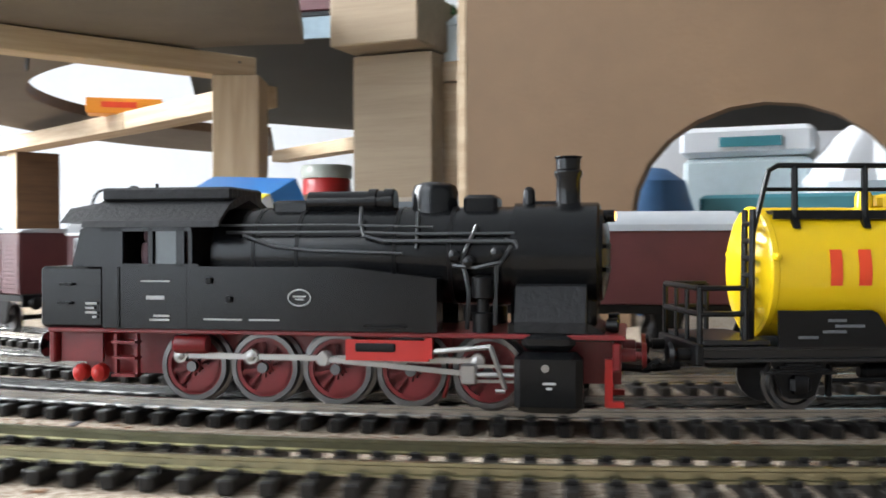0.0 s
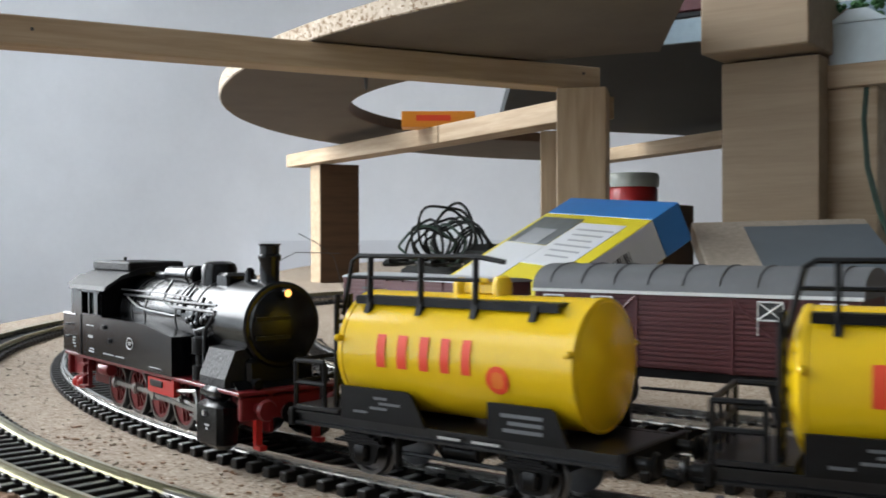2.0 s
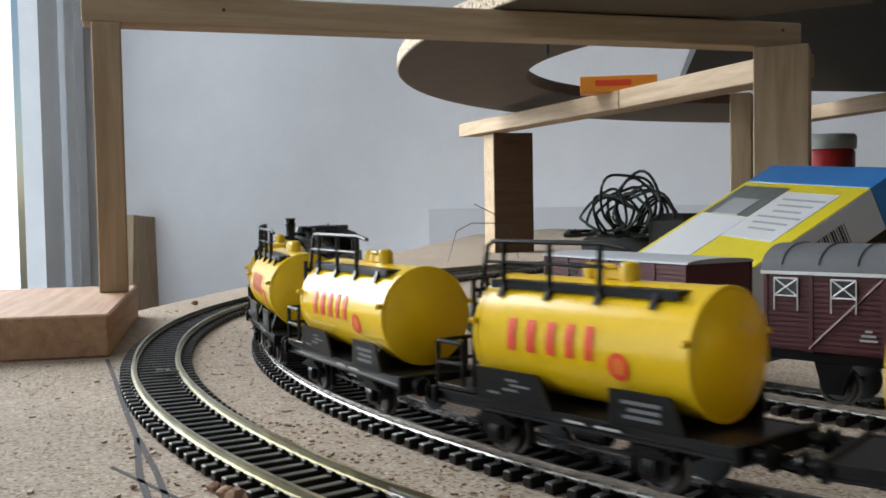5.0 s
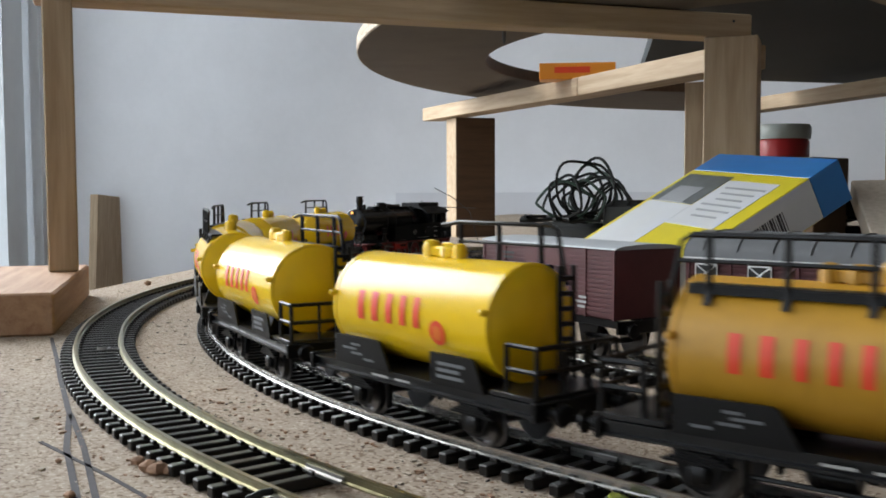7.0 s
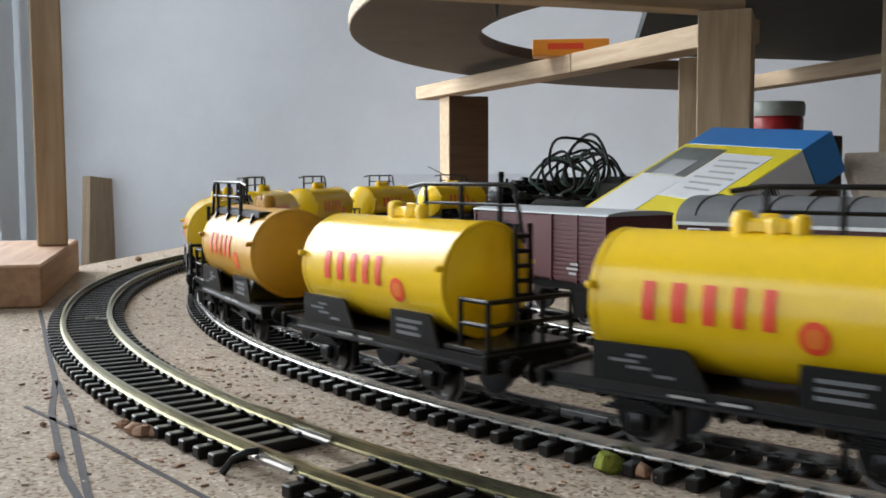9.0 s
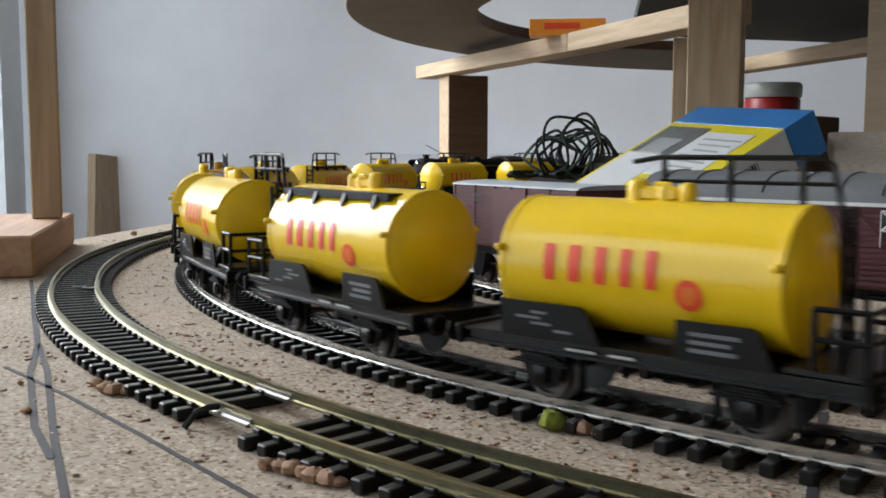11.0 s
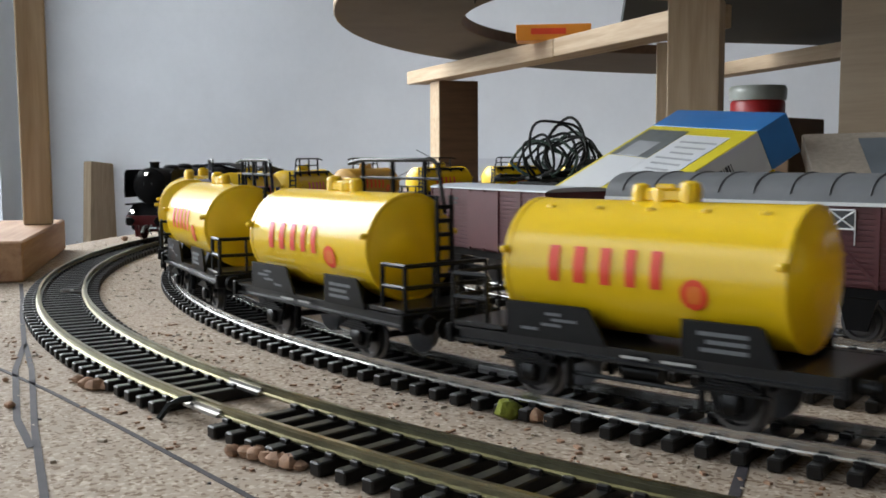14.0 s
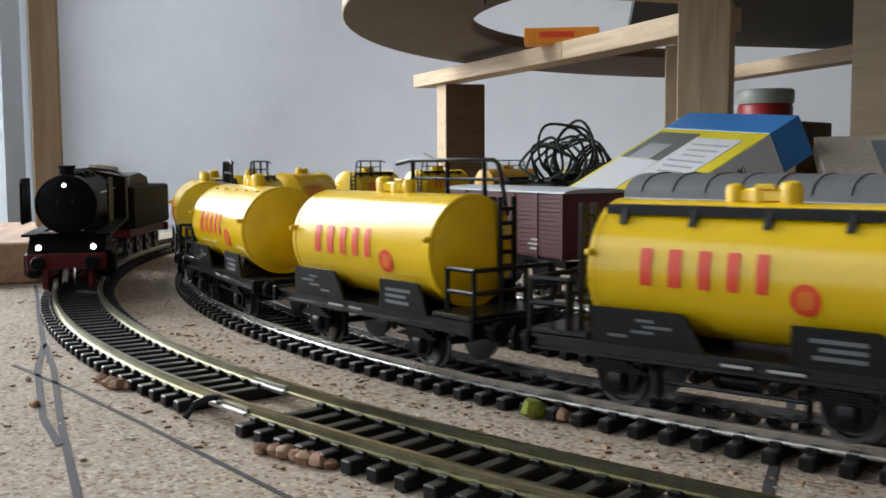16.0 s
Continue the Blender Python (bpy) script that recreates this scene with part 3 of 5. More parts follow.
def uprights():
    thing("pillar", "broad pale fibreboard pillar under the deck", "pillar", mesh=Mesh().box(-0.177, 0.6386, 0.086, 0.061, 0.02, 0.172, bevel=0.0006), mat="pine_tan", smooth=0)
    thing("cross_beam", "thick pine beam resting on the pillar", "beam", mesh=Mesh().box(-0.1775, 0.6706, 0.192, 0.066, 0.14, 0.036, bevel=0.001), mat="pine_tan", smooth=0)
    out = [(-0.060, 0.0), (0.024, 0.0)]
    for i in range(13):
        t = math.pi * (1 - i / 12)
        out.append((0.085 + 0.061 * math.cos(t), 0.052 + 0.052 * math.sin(t)))
    out += [(0.146, 0.0), (0.42, 0.0), (0.42, 0.34), (-0.060, 0.34)]
    thing("arch_board", "tan fibreboard panel with a tunnel-shaped cut-out", "board", mesh=Mesh().prism(out, "y", 0.475, 0.487), mat="fibreboard", smooth=0)
    thing("edge_strip", "pale raw edge of the arch panel", "edge strip", kind="structure", mesh=Mesh().box(-0.0625, 0.481, 0.17, 0.0046, 0.0125, 0.34, bevel=0.0004), mat="pine", smooth=0)


uprights()

# foot block under the near post
thing("foot_block", "chamfered wooden block under the upright post", "wood block",
      mesh=Mesh().box(0, 0, 0.0098, 0.175, 0.10, 0.0194, bevel=0.001), mat="pine_block", m=pose(-0.518, 0.213, 0, 0, 0, 148.7), smooth=0)


# ---------------------------------------------------------------- small wheels and lettering
def axle(parent, x, r=0.0055, mat="wheel_steel"):
    me = Mesh()
    me.lathe([(-0.0100, 0.0010), (0.0100, 0.0010)], "y", 8)
    for s in (-1, 1):
        me.lathe([(s * 0.0072, r + 0.0008), (s * 0.0078, r + 0.0008), (s * 0.0080, r), (s * 0.0098, r * 0.98), (s * 0.0098, r * 0.80), (s * 0.0090, r * 0.74), (s * 0.0090, r * 0.3), (s * 0.0102, r * 0.25), (s * 0.0102, 0.0001)], "y", 20)
    ob = part("wheelset", me, mat, parent)
    ob.matrix_basis = pose(x, 0, r)
    return ob


def bar_sign(parent, x, y, z, w, h, rows, mat="print_white", side=1):
    me = Mesh()
    for i, (f0, f1) in enumerate(rows):
        me.box(x + w * ((f0 + f1) / 2 - 0.5), y, z - h * ((i + 0.5) / len(rows) - 0.5), w * (f1 - f0), 0.00012, h / len(rows) * 0.5)
    return part("lettering", me, mat, parent, "small illegible white lettering")


def ribbon(me, pts, w):
    """A flat pen stroke through points (x, y), cut fine enough to be bent."""
    fine = []
    for a, b in zip(pts, pts[1:]):
        n = max(1, int(math.hypot(b[0] - a[0], b[1] - a[1]) / 0.0006))
        fine += [(a[0] + (b[0] - a[0]) * i / n, a[1] + (b[1] - a[1]) * i / n) for i in range(n)]
    fine.append(pts[-1])
    vs, fs = [], []
    for i, p in enumerate(fine):
        a, b = fine[max(i - 1, 0)], fine[min(i + 1, len(fine) - 1)]
        d = math.hypot(b[0] - a[0], b[1] - a[1]) or 1
        nx, ny = -(b[1] - a[1]) / d * w / 2, (b[0] - a[0]) / d * w / 2
        for z in (0.0, 0.00005):
            vs += [(p[0] + nx, p[1] + ny, z), (p[0] - nx, p[1] - ny, z)]
    for i in range(len(fine) - 1):
        k = i * 4
        fs += [(k, k + 1, k + 5, k + 4), (k + 2, k + 3, k + 7, k + 6), (k, k + 4, k + 6, k + 2), (k + 1, k + 5, k + 7, k + 3)]
    me.add(vs, fs)


def block_mark(x, h, w):
    """A plain upright block standing for one printed character."""
    me = Mesh()
    ribbon(me, [(x + w / 2, -h / 2), (x + w / 2, h / 2)], w)
    return me


def wrap(me, r, xt, zc, x0, up, side):
    """Bends flat work (x across, y up) round the barrel; side 1 is read from +y, -1 from -y."""
    out = []
    for x, y, z in me.v:
        a = (y + up) / r
        d = r + 0.00022 + z
        out.append((xt - side * (x0 + x), side * d * math.cos(a), zc + d * math.sin(a)))
    me.v = out
    return me


def tank_wagon(style, tank_mat="tank_yellow", label="yellow model tank wagon with red lettering on a black underframe"):
    """Style A has a walkway with hand rail, C a bare walkway, D neither."""
    w = thing("tank_wagon", label, "tank wagon", "tank train")
    zc, r, hl, xt = 0.0288, 0.0140, 0.0316, -0.0022
    up = Matrix.Translation((xt, 0, zc))
    ring_ = [(-hl, r - 0.0004), (-hl + 0.0004, r + 0.0002), (-hl + 0.0016, r + 0.0002), (-hl + 0.0018, r)]
    barrel = Mesh().lathe(ring_ + [(-q[0], q[1]) for q in reversed(ring_)], "x", 56, up)
    tank = part("tank", barrel, tank_mat, w, smooth=30)
    for s in (-1, 1):
        prof = [(s * (hl - 0.0001) + s * 0.0030 * (1 - (q / 8) ** 2) ** 0.8, max((r - 0.0006) * q / 8, 0.0001)) for q in range(8, -1, -1)]
        part("tank_end", Mesh().lathe(prof, "x", 56, up), tank_mat, w)
        for y in (-1, 1):
            part("spigot", Mesh().lathe([(y * 0.0, 0.0008), (y * 0.0020, 0.0008), (y * 0.0024, 0.0004)], "y", 8, Matrix.Translation((xt + s * (hl - 0.001), y * (r - 0.0008), zc + 0.0035))), tank_mat, tank)
    for dx, rr, h in ((-0.0056, 0.0023, 0.0042), (0.0008, 0.0021, 0.0030), (0.0056, 0.0019, 0.0036)):
        part("valve_cap", Mesh().lathe([(zc + r - 0.001, rr), (zc + r + h * 0.62, rr), (zc + r + h * 0.9, rr * 0.8), (zc + r + h, rr * 0.4), (zc + r + h, 0.0002)], "z", 12, Matrix.Translation((xt + dx, 0, 0))), tank_mat, w)
    part("valve_block", Mesh().box(xt - 0.0012, 0, zc + r + 0.0012, 0.0105, 0.0034, 0.0030, bevel=0.0006).box(xt - 0.001, 0.0016, zc + r + 0.0030, 0.004, 0.0012, 0.0012, bevel=0.0003), tank_mat, w)
    if style == "D":
        for i in range(5):
            part("clip", Mesh().box(xt - 0.024 + i * 0.012, r * 0.46, zc + r * 0.895, 0.0018, 0.0009, 0.0010, bevel=0.0002), tank_mat, tank)
    else:
        part("walkway", Mesh().box(xt + 0.002, 0.0070, zc + r * 0.91, 0.055, 0.0046, 0.0008).box(xt + 0.002, 0.0093, zc + r * 0.86, 0.055, 0.0006, 0.0016), "black_plastic", w)
        for i in range(4):
            x = xt - 0.020 + i * 0.0150
            part("bracket", Mesh().prism([(0.0085, zc + r * 0.90), (0.0098, zc + r * 0.90), (0.0112, zc + r * 0.66), (0.0095, zc + r * 0.70)], "x", x - 0.0007, x + 0.0007), "black_plastic", w)
        lad = Mesh()
        for y in (0.0062, 0.0108):
            lad.tube([(xt + hl + 0.0032, y, 0.0150), (xt + hl + 0.0028, y, zc + r * 0.95)], 0.0007)
        for i in range(7):
            lad.tube([(xt + hl + 0.0030, 0.0062, 0.0175 + i * 0.0036), (xt + hl + 0.0030, 0.0108, 0.0175 + i * 0.0036)], 0.0006)
        part("ladder", lad, "black_plastic", w)
    if style == "A":
        top = zc + r + 0.0085
        hr = Mesh().tube([(xt + hl + 0.0022, 0.0094, zc + r * 0.60), (xt + hl - 0.0010, 0.0094, top - 0.0012), (xt + hl - 0.0030, 0.0094, top), (xt - 0.006, 0.0094, top), (xt - 0.0125, 0.0094, top - 0.001)], 0.0006, 6)
        hr.tube([(xt + hl - 0.0005, 0.0094, zc + r + 0.0035), (xt - 0.006, 0.0094, zc + r + 0.0035)], 0.00045)
        part("hand_rail", hr, "black_plastic", w)
        for i in range(3):
            x = xt - 0.005 + i * 0.0150
            part("rail_post", Mesh().tube([(x, 0.0096, zc + r * 0.70), (x, 0.0094, top)], 0.0007), "black_plastic", w)
    # underframe: two channel beams, a middle girder and a plank deck
    for y in (-1, 1):
        part("side_beam", Mesh().prism([(y * 0.0118, 0.0106), (y * 0.0136, 0.0106), (y * 0.0136, 0.0112), (y * 0.0124, 0.0114), (y * 0.0124, 0.0130), (y * 0.0136, 0.0132), (y * 0.0136, 0.0138), (y * 0.0118, 0.0138)], "x", -0.0435, 0.0435), "frame_grey", w, smooth=0)
    part("deck", Mesh().box(0, 0, 0.0133, 0.087, 0.0232, 0.0009), "frame_grey", w)
    part("girder", Mesh().box(0, 0, 0.0105, 0.080, 0.008, 0.0046, bevel=0.0005), "black_plastic", w)
    for s in (-1, 1):
        part("buffer_beam", Mesh().box(s * 0.0444, 0, 0.0122, 0.0016, 0.0290, 0.0044, bevel=0.0003), "black_plastic", w)
        for y in (-0.0100, 0.0100):
            part("buffer", Mesh().lathe([(s * 0.0450, 0.0014), (s * 0.0480, 0.0013), (s * 0.0481, 0.0008), (s * 0.0492, 0.0008), (s * 0.0492, 0.0027), (s * 0.0500, 0.0022), (s * 0.0501, 0.0002)], "x", 14, Matrix.Translation((0, y, 0.0120))), "black_plastic", w)
        part("coupling", Mesh().tube([(s * 0.0445, 0, 0.0085), (s * 0.0500, 0, 0.0080), (s * 0.0522, 0, 0.0098)], 0.0010).tube([(s * 0.0505, -0.004, 0.0088), (s * 0.0512, 0.004, 0.0088)], 0.0006), "black_plastic", w)
        part("saddle", Mesh().prism([(-0.0125, 0.0138), (0.0125, 0.0138), (0.0105, 0.0198), (0.0, 0.0152), (-0.0105, 0.0198)], "x", xt + s * 0.021 - 0.002, xt + s * 0.021 + 0.002), "frame_grey", w)
        axle(w, s * 0.0230)
        for y in (-1, 1):
            g = Mesh().prism([(-0.0062, 0.0108), (0.0062, 0.0108), (0.0034, 0.0035), (0.0020, 0.0028), (-0.0020, 0.0028), (-0.0034, 0.0035)], "y", y * 0.0118 - 0.0004, y * 0.0118 + 0.0004, Matrix.Translation((s * 0.0230, 0, 0)))
            part("axle_guard", g, "black_plastic", w)
            part("axle_box", Mesh().box(s * 0.0230, y * 0.0129, 0.0058, 0.0042, 0.0018, 0.0038, bevel=0.0007), "black_plastic", w)
            sp = Mesh()
            for k in range(4):
                sp.box(s * 0.0230, y * 0.0130, 0.0082 + k * 0.0006, 0.0150 - k * 0.0030, 0.0012, 0.0005)
            part("leaf_spring", sp, "black_plastic", w)
            part("brake_shoe", Mesh().box(s * 0.0152, y * 0.0086, 0.0060, 0.0012, 0.0020, 0.0070, bevel=0.0004), "black_plastic", w)
    # saddle plates: seen from either side the long one stands at the reader's left, both cut away at their right end
    for y in (-1, 1):
        for u0, u1, cut, rows in ((-0.0302, -0.0052, 0.0042, ((0.30, 0.55), (0.05, 0.45), (0.30, 0.62), (0.68, 0.95))), (0.0112, 0.0304, 0.0030, ((0.05, 0.9), (0.05, 0.75), (0.05, 0.85)))):
            out = [(xt - y * u0, 0.0137), (xt - y * u1, 0.0137), (xt - y * (u1 - cut * 0.55), 0.0176), (xt - y * (u1 - cut), 0.0206), (xt - y * (u1 - cut - 0.0012), 0.0212), (xt - y * u0, 0.0212)]
            plate_ = part("saddle_plate", Mesh().prism(out, "y", y * 0.0139 - 0.0004, y * 0.0139 + 0.0004), "black_plastic", w, smooth=0)
            bar_sign(plate_, xt - y * ((u0 + u1) / 2 - 0.0015), y * 0.01437, 0.0174, (u1 - u0) * 0.62, 0.0046, rows, "print_grey")
    part("brake_cylinder", Mesh().lathe([(-0.006, 0.0022), (0.003, 0.0022), (0.004, 0.0012)], "x", 12, Matrix.Translation((0.002, 0.003, 0.0072))), "black_plastic", w)
    part("brake_rod", Mesh().tube([(-0.0150, 0.008, 0.0060), (0.015, 0.008, 0.0060)], 0.0005).tube([(0.002, 0.008, 0.006), (0.002, 0.0125, 0.0105)], 0.0004), "black_plastic", w)
    for y in (-1, 1):
        bar_sign(w, 0.004, y * 0.01365, 0.0122, 0.020, 0.0011, ((0.0, 0.3),))
        bar_sign(w, -0.010, y * 0.01365, 0.0122, 0.020, 0.0011, ((0.2, 0.55),))
    # brake platform, its railings
    part("platform", Mesh().box(0.0365, 0, 0.0146, 0.0140, 0.0272, 0.0012, bevel=0.0002), "frame_grey", w)
    for s in (-1, 1):
        y = s * 0.0128
        rl = Mesh()
        for z in (0.0205, 0.0258):
            rl.tube([(0.0440, y, z), (0.0345, y, z)], 0.0006)
        for x in (0.0440, 0.0345):
            rl.tube([(x, y, 0.0145), (x, y, 0.0258)], 0.00065)
        part("railing", rl, "black_plastic", w)
    rl = Mesh()
    for z in (0.0205, 0.0258):
        rl.tube([(0.0440, -0.0128, z), (0.0440, 0.0128, z)], 0.0006)
    for y in (-0.004, 0.004):
        rl.tube([(0.0440, y, 0.0145), (0.0440, y, 0.0258)], 0.0005)
    part("railing", rl, "black_plastic", w)
    # red lettering and emblem on both sides
    for side in (1, -1):
        x = -0.0193
        for wd in (0.0042, 0.0045, 0.0040, 0.0038, 0.0038):
            part("printed_mark", wrap(block_mark(x, 0.0074, wd * 0.60), r, xt, zc, 0.0, 0.0012, side), "print_red", w)
            x += wd + 0.0018
        disc, heart = Mesh(), Mesh()
        ribbon(disc, [(0.0135 + 0.0022 * math.cos(radians(a)), 0.0024 * math.sin(radians(a))) for a in range(0, 361, 15)], 0.0013)
        e = part("emblem", wrap(disc, r, xt, zc, 0.0, -0.0030, side), "print_red", w, "round red emblem")
        ribbon(heart, [(0.0135, -0.0016), (0.0135, 0.0016)], 0.0030)
        part("emblem_centre", wrap(heart, r, xt, zc, 0.0, -0.0030, side), "print_orange", e)
    return w


# ---------------------------------------------------------------- steam locomotives
def spoked(parent, x, r, crank, mat="loco_red"):
    """A driving wheelset: two spoked red wheels with steel tyres on an axle."""
    ax = part("wheelset", Mesh().lathe([(-0.0112, 0.0012), (0.0112, 0.0012)], "y", 10), "wheel_steel", parent)
    ax.matrix_basis = pose(x, 0, r)
    for s in (-1, 1):
        me = Mesh()
        me.lathe([(s * 0.0082, r * 0.84), (s * 0.0096, r * 0.84), (s * 0.0096, r * 0.72), (s * 0.0082, r * 0.72)], "y", 24)
        me.lathe([(s * 0.0080, r * 0.20), (s * 0.0100, r * 0.20), (s * 0.0100, 0.0002)], "y", 12)
        for i in range(11):
            part("spoke", Mesh().box(0, s * 0.0089, r * 0.46, 0.0007, 0.0009, r * 0.56, pose(0, 0, 0, 0, i * 360 / 11, 0)), mat, ax, smooth=0)
        wt = [(r * 0.80 * math.cos(radians(a)), r * 0.80 * math.sin(radians(a))) for a in range(205, 336, 10)]
        me.prism(wt + [(r * 0.3, -r * 0.25), (-r * 0.3, -r * 0.25)], "y", s * 0.0084, s * 0.0096)
        part("wheel", me, mat, ax)
        part("tyre", Mesh().lathe([(s * 0.0070, r + 0.0008), (s * 0.0077, r + 0.0008), (s * 0.0080, r), (s * 0.0099, r * 0.985), (s * 0.0099, r * 0.85), (s * 0.0070, r * 0.85), (s * 0.0070, r + 0.0008)], "y", 36), "tyre_steel", ax)
        part("crank_pin", Mesh().lathe([(s * 0.0096, 0.0010), (s * 0.0128, 0.0010), (s * 0.0130, 0.0003)], "y", 8, Matrix.Translation((0, 0, crank))), "rod_steel", ax)
    return ax


LOCO_X = (-0.0384, -0.0217, -0.0050, 0.0117, 0.0283)
LOCO_R, CRANK = 0.0078, 0.0033


def tank_engine():
    """Ten-coupled tank engine running bunker first: +x is the cab end."""
    e = thing("steam_locomotive", "black model tank locomotive with red frame and spoked wheels", "locomotive")
    P = lambda n, me, mat, lab="", sm=35, par=e: part(n, me, mat, par, lab, sm)
    zb, rb = 0.0325, 0.0107
    bx = lambda *a, **k: Mesh().box(*a, **k)
    boiler = Mesh().lathe([(-0.044, rb - 0.0004), (-0.0435, rb), (0.024, rb), (0.024, rb - 0.001)], "x", 40, Matrix.Translation((0, 0, zb)))
    P("boiler", boiler, "black_satin")
    for x in (-0.030, -0.018, 0.004, 0.014):
        P("boiler_band", Mesh().lathe([(x - 0.0004, rb + 0.0002), (x + 0.0004, rb + 0.0002)], "x", 40, Matrix.Translation((0, 0, zb))), "black_plastic")
    sb = P("smokebox", Mesh().lathe([(-0.0615, rb + 0.0002), (-0.0610, rb + 0.0008), (-0.0432, rb + 0.0008), (-0.0430, rb)], "x", 40, Matrix.Translation((0, 0, zb))), "black_satin")
    P("smokebox_door", Mesh().lathe([(-0.0614, rb - 0.0006), (-0.0622, rb - 0.0010), (-0.0634, rb * 0.55), (-0.0638, 0.0002)], "x", 36, Matrix.Translation((0, 0, zb))), "black_satin", par=sb)
    P("door_hinge", Mesh().box(-0.0634, 0.004, zb + 0.002, 0.0008, 0.010, 0.0010).box(-0.0634, 0.004, zb - 0.003, 0.0008, 0.010, 0.0010), "black_plastic", par=sb)
    P("smokebox_saddle", bx(-0.052, 0, 0.0205, 0.018, 0.020, 0.007, bevel=0.001), "black_satin")
    P("side_steam_chest", Mesh().prism([(0.006, 0.0168), (0.0158, 0.0168), (0.0158, 0.0190), (0.0128, 0.0262), (0.0070, 0.0270)], "x", -0.0590, -0.0445), "black_rough", "", 20)
    ch = P("chimney", Mesh().lathe([(0.0410, 0.0033), (0.0430, 0.0027), (0.0490, 0.0026), (0.0500, 0.0031), (0.0508, 0.0031), (0.0512, 0.0026), (0.0534, 0.0027), (0.0538, 0.0031), (0.0540, 0.0030), (0.0540, 0.0023), (0.0500, 0.0020)], "z", 24, Matrix.Translation((-0.0546, 0, 0))), "black_satin")
    P("steam_dome", Mesh().lathe([(0.0400, 0.0056), (0.0440, 0.0052), (0.0466, 0.0052), (0.0480, 0.0046), (0.0487, 0.0030), (0.0488, 0.0002)], "z", 28, Matrix.Translation((-0.0250, 0, 0))), "black_satin")
    P("sand_box", bx(-0.0358, 0, 0.0434, 0.0074, 0.0095, 0.0046, bevel=0.0008), "black_satin")
    P("sand_box", bx(0.0075, 0, 0.0432, 0.0085, 0.0085, 0.0034, bevel=0.0006), "black_satin")
    P("bell", Mesh().lathe([(0.0420, 0.0016), (0.0450, 0.0014), (0.0466, 0.0013), (0.0474, 0.0006)], "z", 12, Matrix.Translation((-0.0462, 0.0015, 0))).tube([(-0.0462, 0.0015, 0.0437), (-0.052, 0.0015, 0.0437)], 0.0007), "black_satin")
    P("pre_heater", Mesh().lathe([(-0.0165, 0.0026), (-0.0160, 0.0030), (-0.0140, 0.0030), (-0.0138, 0.0026), (-0.0125, 0.0026), (-0.0123, 0.0030), (-0.0105, 0.0030), (-0.0103, 0.0025), (0.0035, 0.0025), (0.0040, 0.0018)], "x", 18, Matrix.Translation((0, 0.0020, 0.0444))), "black_satin")
    # pipes along the boiler
    for pts, rr in (([(-0.0440, 0.0104, 0.0372), (-0.020, 0.0108, 0.0372), (-0.010, 0.0108, 0.0376), (0.020, 0.0108, 0.0376)], 0.0005),
                    ([(-0.0445, 0.0112, 0.0355), (-0.016, 0.0113, 0.0356), (-0.0115, 0.0112, 0.0368), (-0.0105, 0.0100, 0.0395), (-0.0100, 0.0075, 0.0430)], 0.0006),
                    ([(-0.0450, 0.0108, 0.0310), (-0.0445, 0.0112, 0.0350), (-0.042, 0.0110, 0.0360)], 0.0006),
                    ([(0.0215, 0.0110, 0.0392), (-0.006, 0.0105, 0.0392), (-0.0265, 0.0102, 0.0386)], 0.0004),
                    ([(0.0160, 0.0112, 0.0370), (0.0090, 0.0113, 0.0345), (0.0, 0.0114, 0.0336), (-0.020, 0.0114, 0.0330)], 0.0005),
                    ([(-0.0225, 0.0065, 0.0420), (-0.0230, 0.0098, 0.0385), (-0.0230, 0.0110, 0.0340)], 0.0006),
                    ([(-0.0340, 0.0112, 0.0170), (-0.0345, 0.0118, 0.0250), (-0.0330, 0.0116, 0.0320), (-0.0360, 0.0100, 0.0390)], 0.0007),
                    ([(-0.0400, 0.0124, 0.0180), (-0.0405, 0.0124, 0.0300), (-0.0435, 0.0112, 0.0345)], 0.0007),
                    ([(-0.0310, 0.0116, 0.0305), (-0.0360, 0.0128, 0.0300), (-0.0415, 0.0124, 0.0312)], 0.0006)):
        P("pipe", Mesh().tube(pts, rr * 0.72), "pipe_grey")
    for x, z in ((-0.0315, 0.0325), (-0.0345, 0.0312), (-0.0405, 0.0330)):
        P("valve", Mesh().lathe([(0.0095, 0.0012), (0.0122, 0.0014), (0.0128, 0.0008), (0.0134, 0.0011), (0.0137, 0.0003)], "y", 10, Matrix.Translation((x, 0, z))), "black_satin")
    # side water tanks with sloping front
    for y in (-1, 1):
        tk = Mesh().prism([(-0.0285, 0.0166), (0.0275, 0.0166), (0.0275, 0.0302), (-0.0080, 0.0302), (-0.0285, 0.0278)], "y", y * 0.0100, y * 0.0166)
        t_ = P("water_tank", tk, "black_satin", "", 0)
        for x, z in ((0.0215, 0.0272), (0.0170, 0.0232)):
            part("step_bolt", Mesh().box(x, y * 0.0170, z, 0.0014, 0.0008, 0.0014, bevel=0.0002), "black_plastic", t_)
        em = Mesh()
        for a0, a1, k in ((0.0025, 0.0017, 1),):
            pts = [(a0 * math.cos(radians(a)), y * 0.01668, 0.0236 + a1 * math.sin(radians(a))) for a in range(0, 360, 20)]
            em.tube([(0.0012 + p[0], p[1], p[2]) for p in pts], 0.00018, 4, closed=True)
        part("emblem", em, "print_white", t_, "small oval white emblem")
        bar_sign(t_, 0.0012, y * 0.01668, 0.0236, 0.0036, 0.0012, ((0.1, 0.9), (0.25, 0.75)))
        bar_sign(t_, 0.016, y * 0.01668, 0.0188, 0.0230, 0.0007, ((0.05, 0.35),))
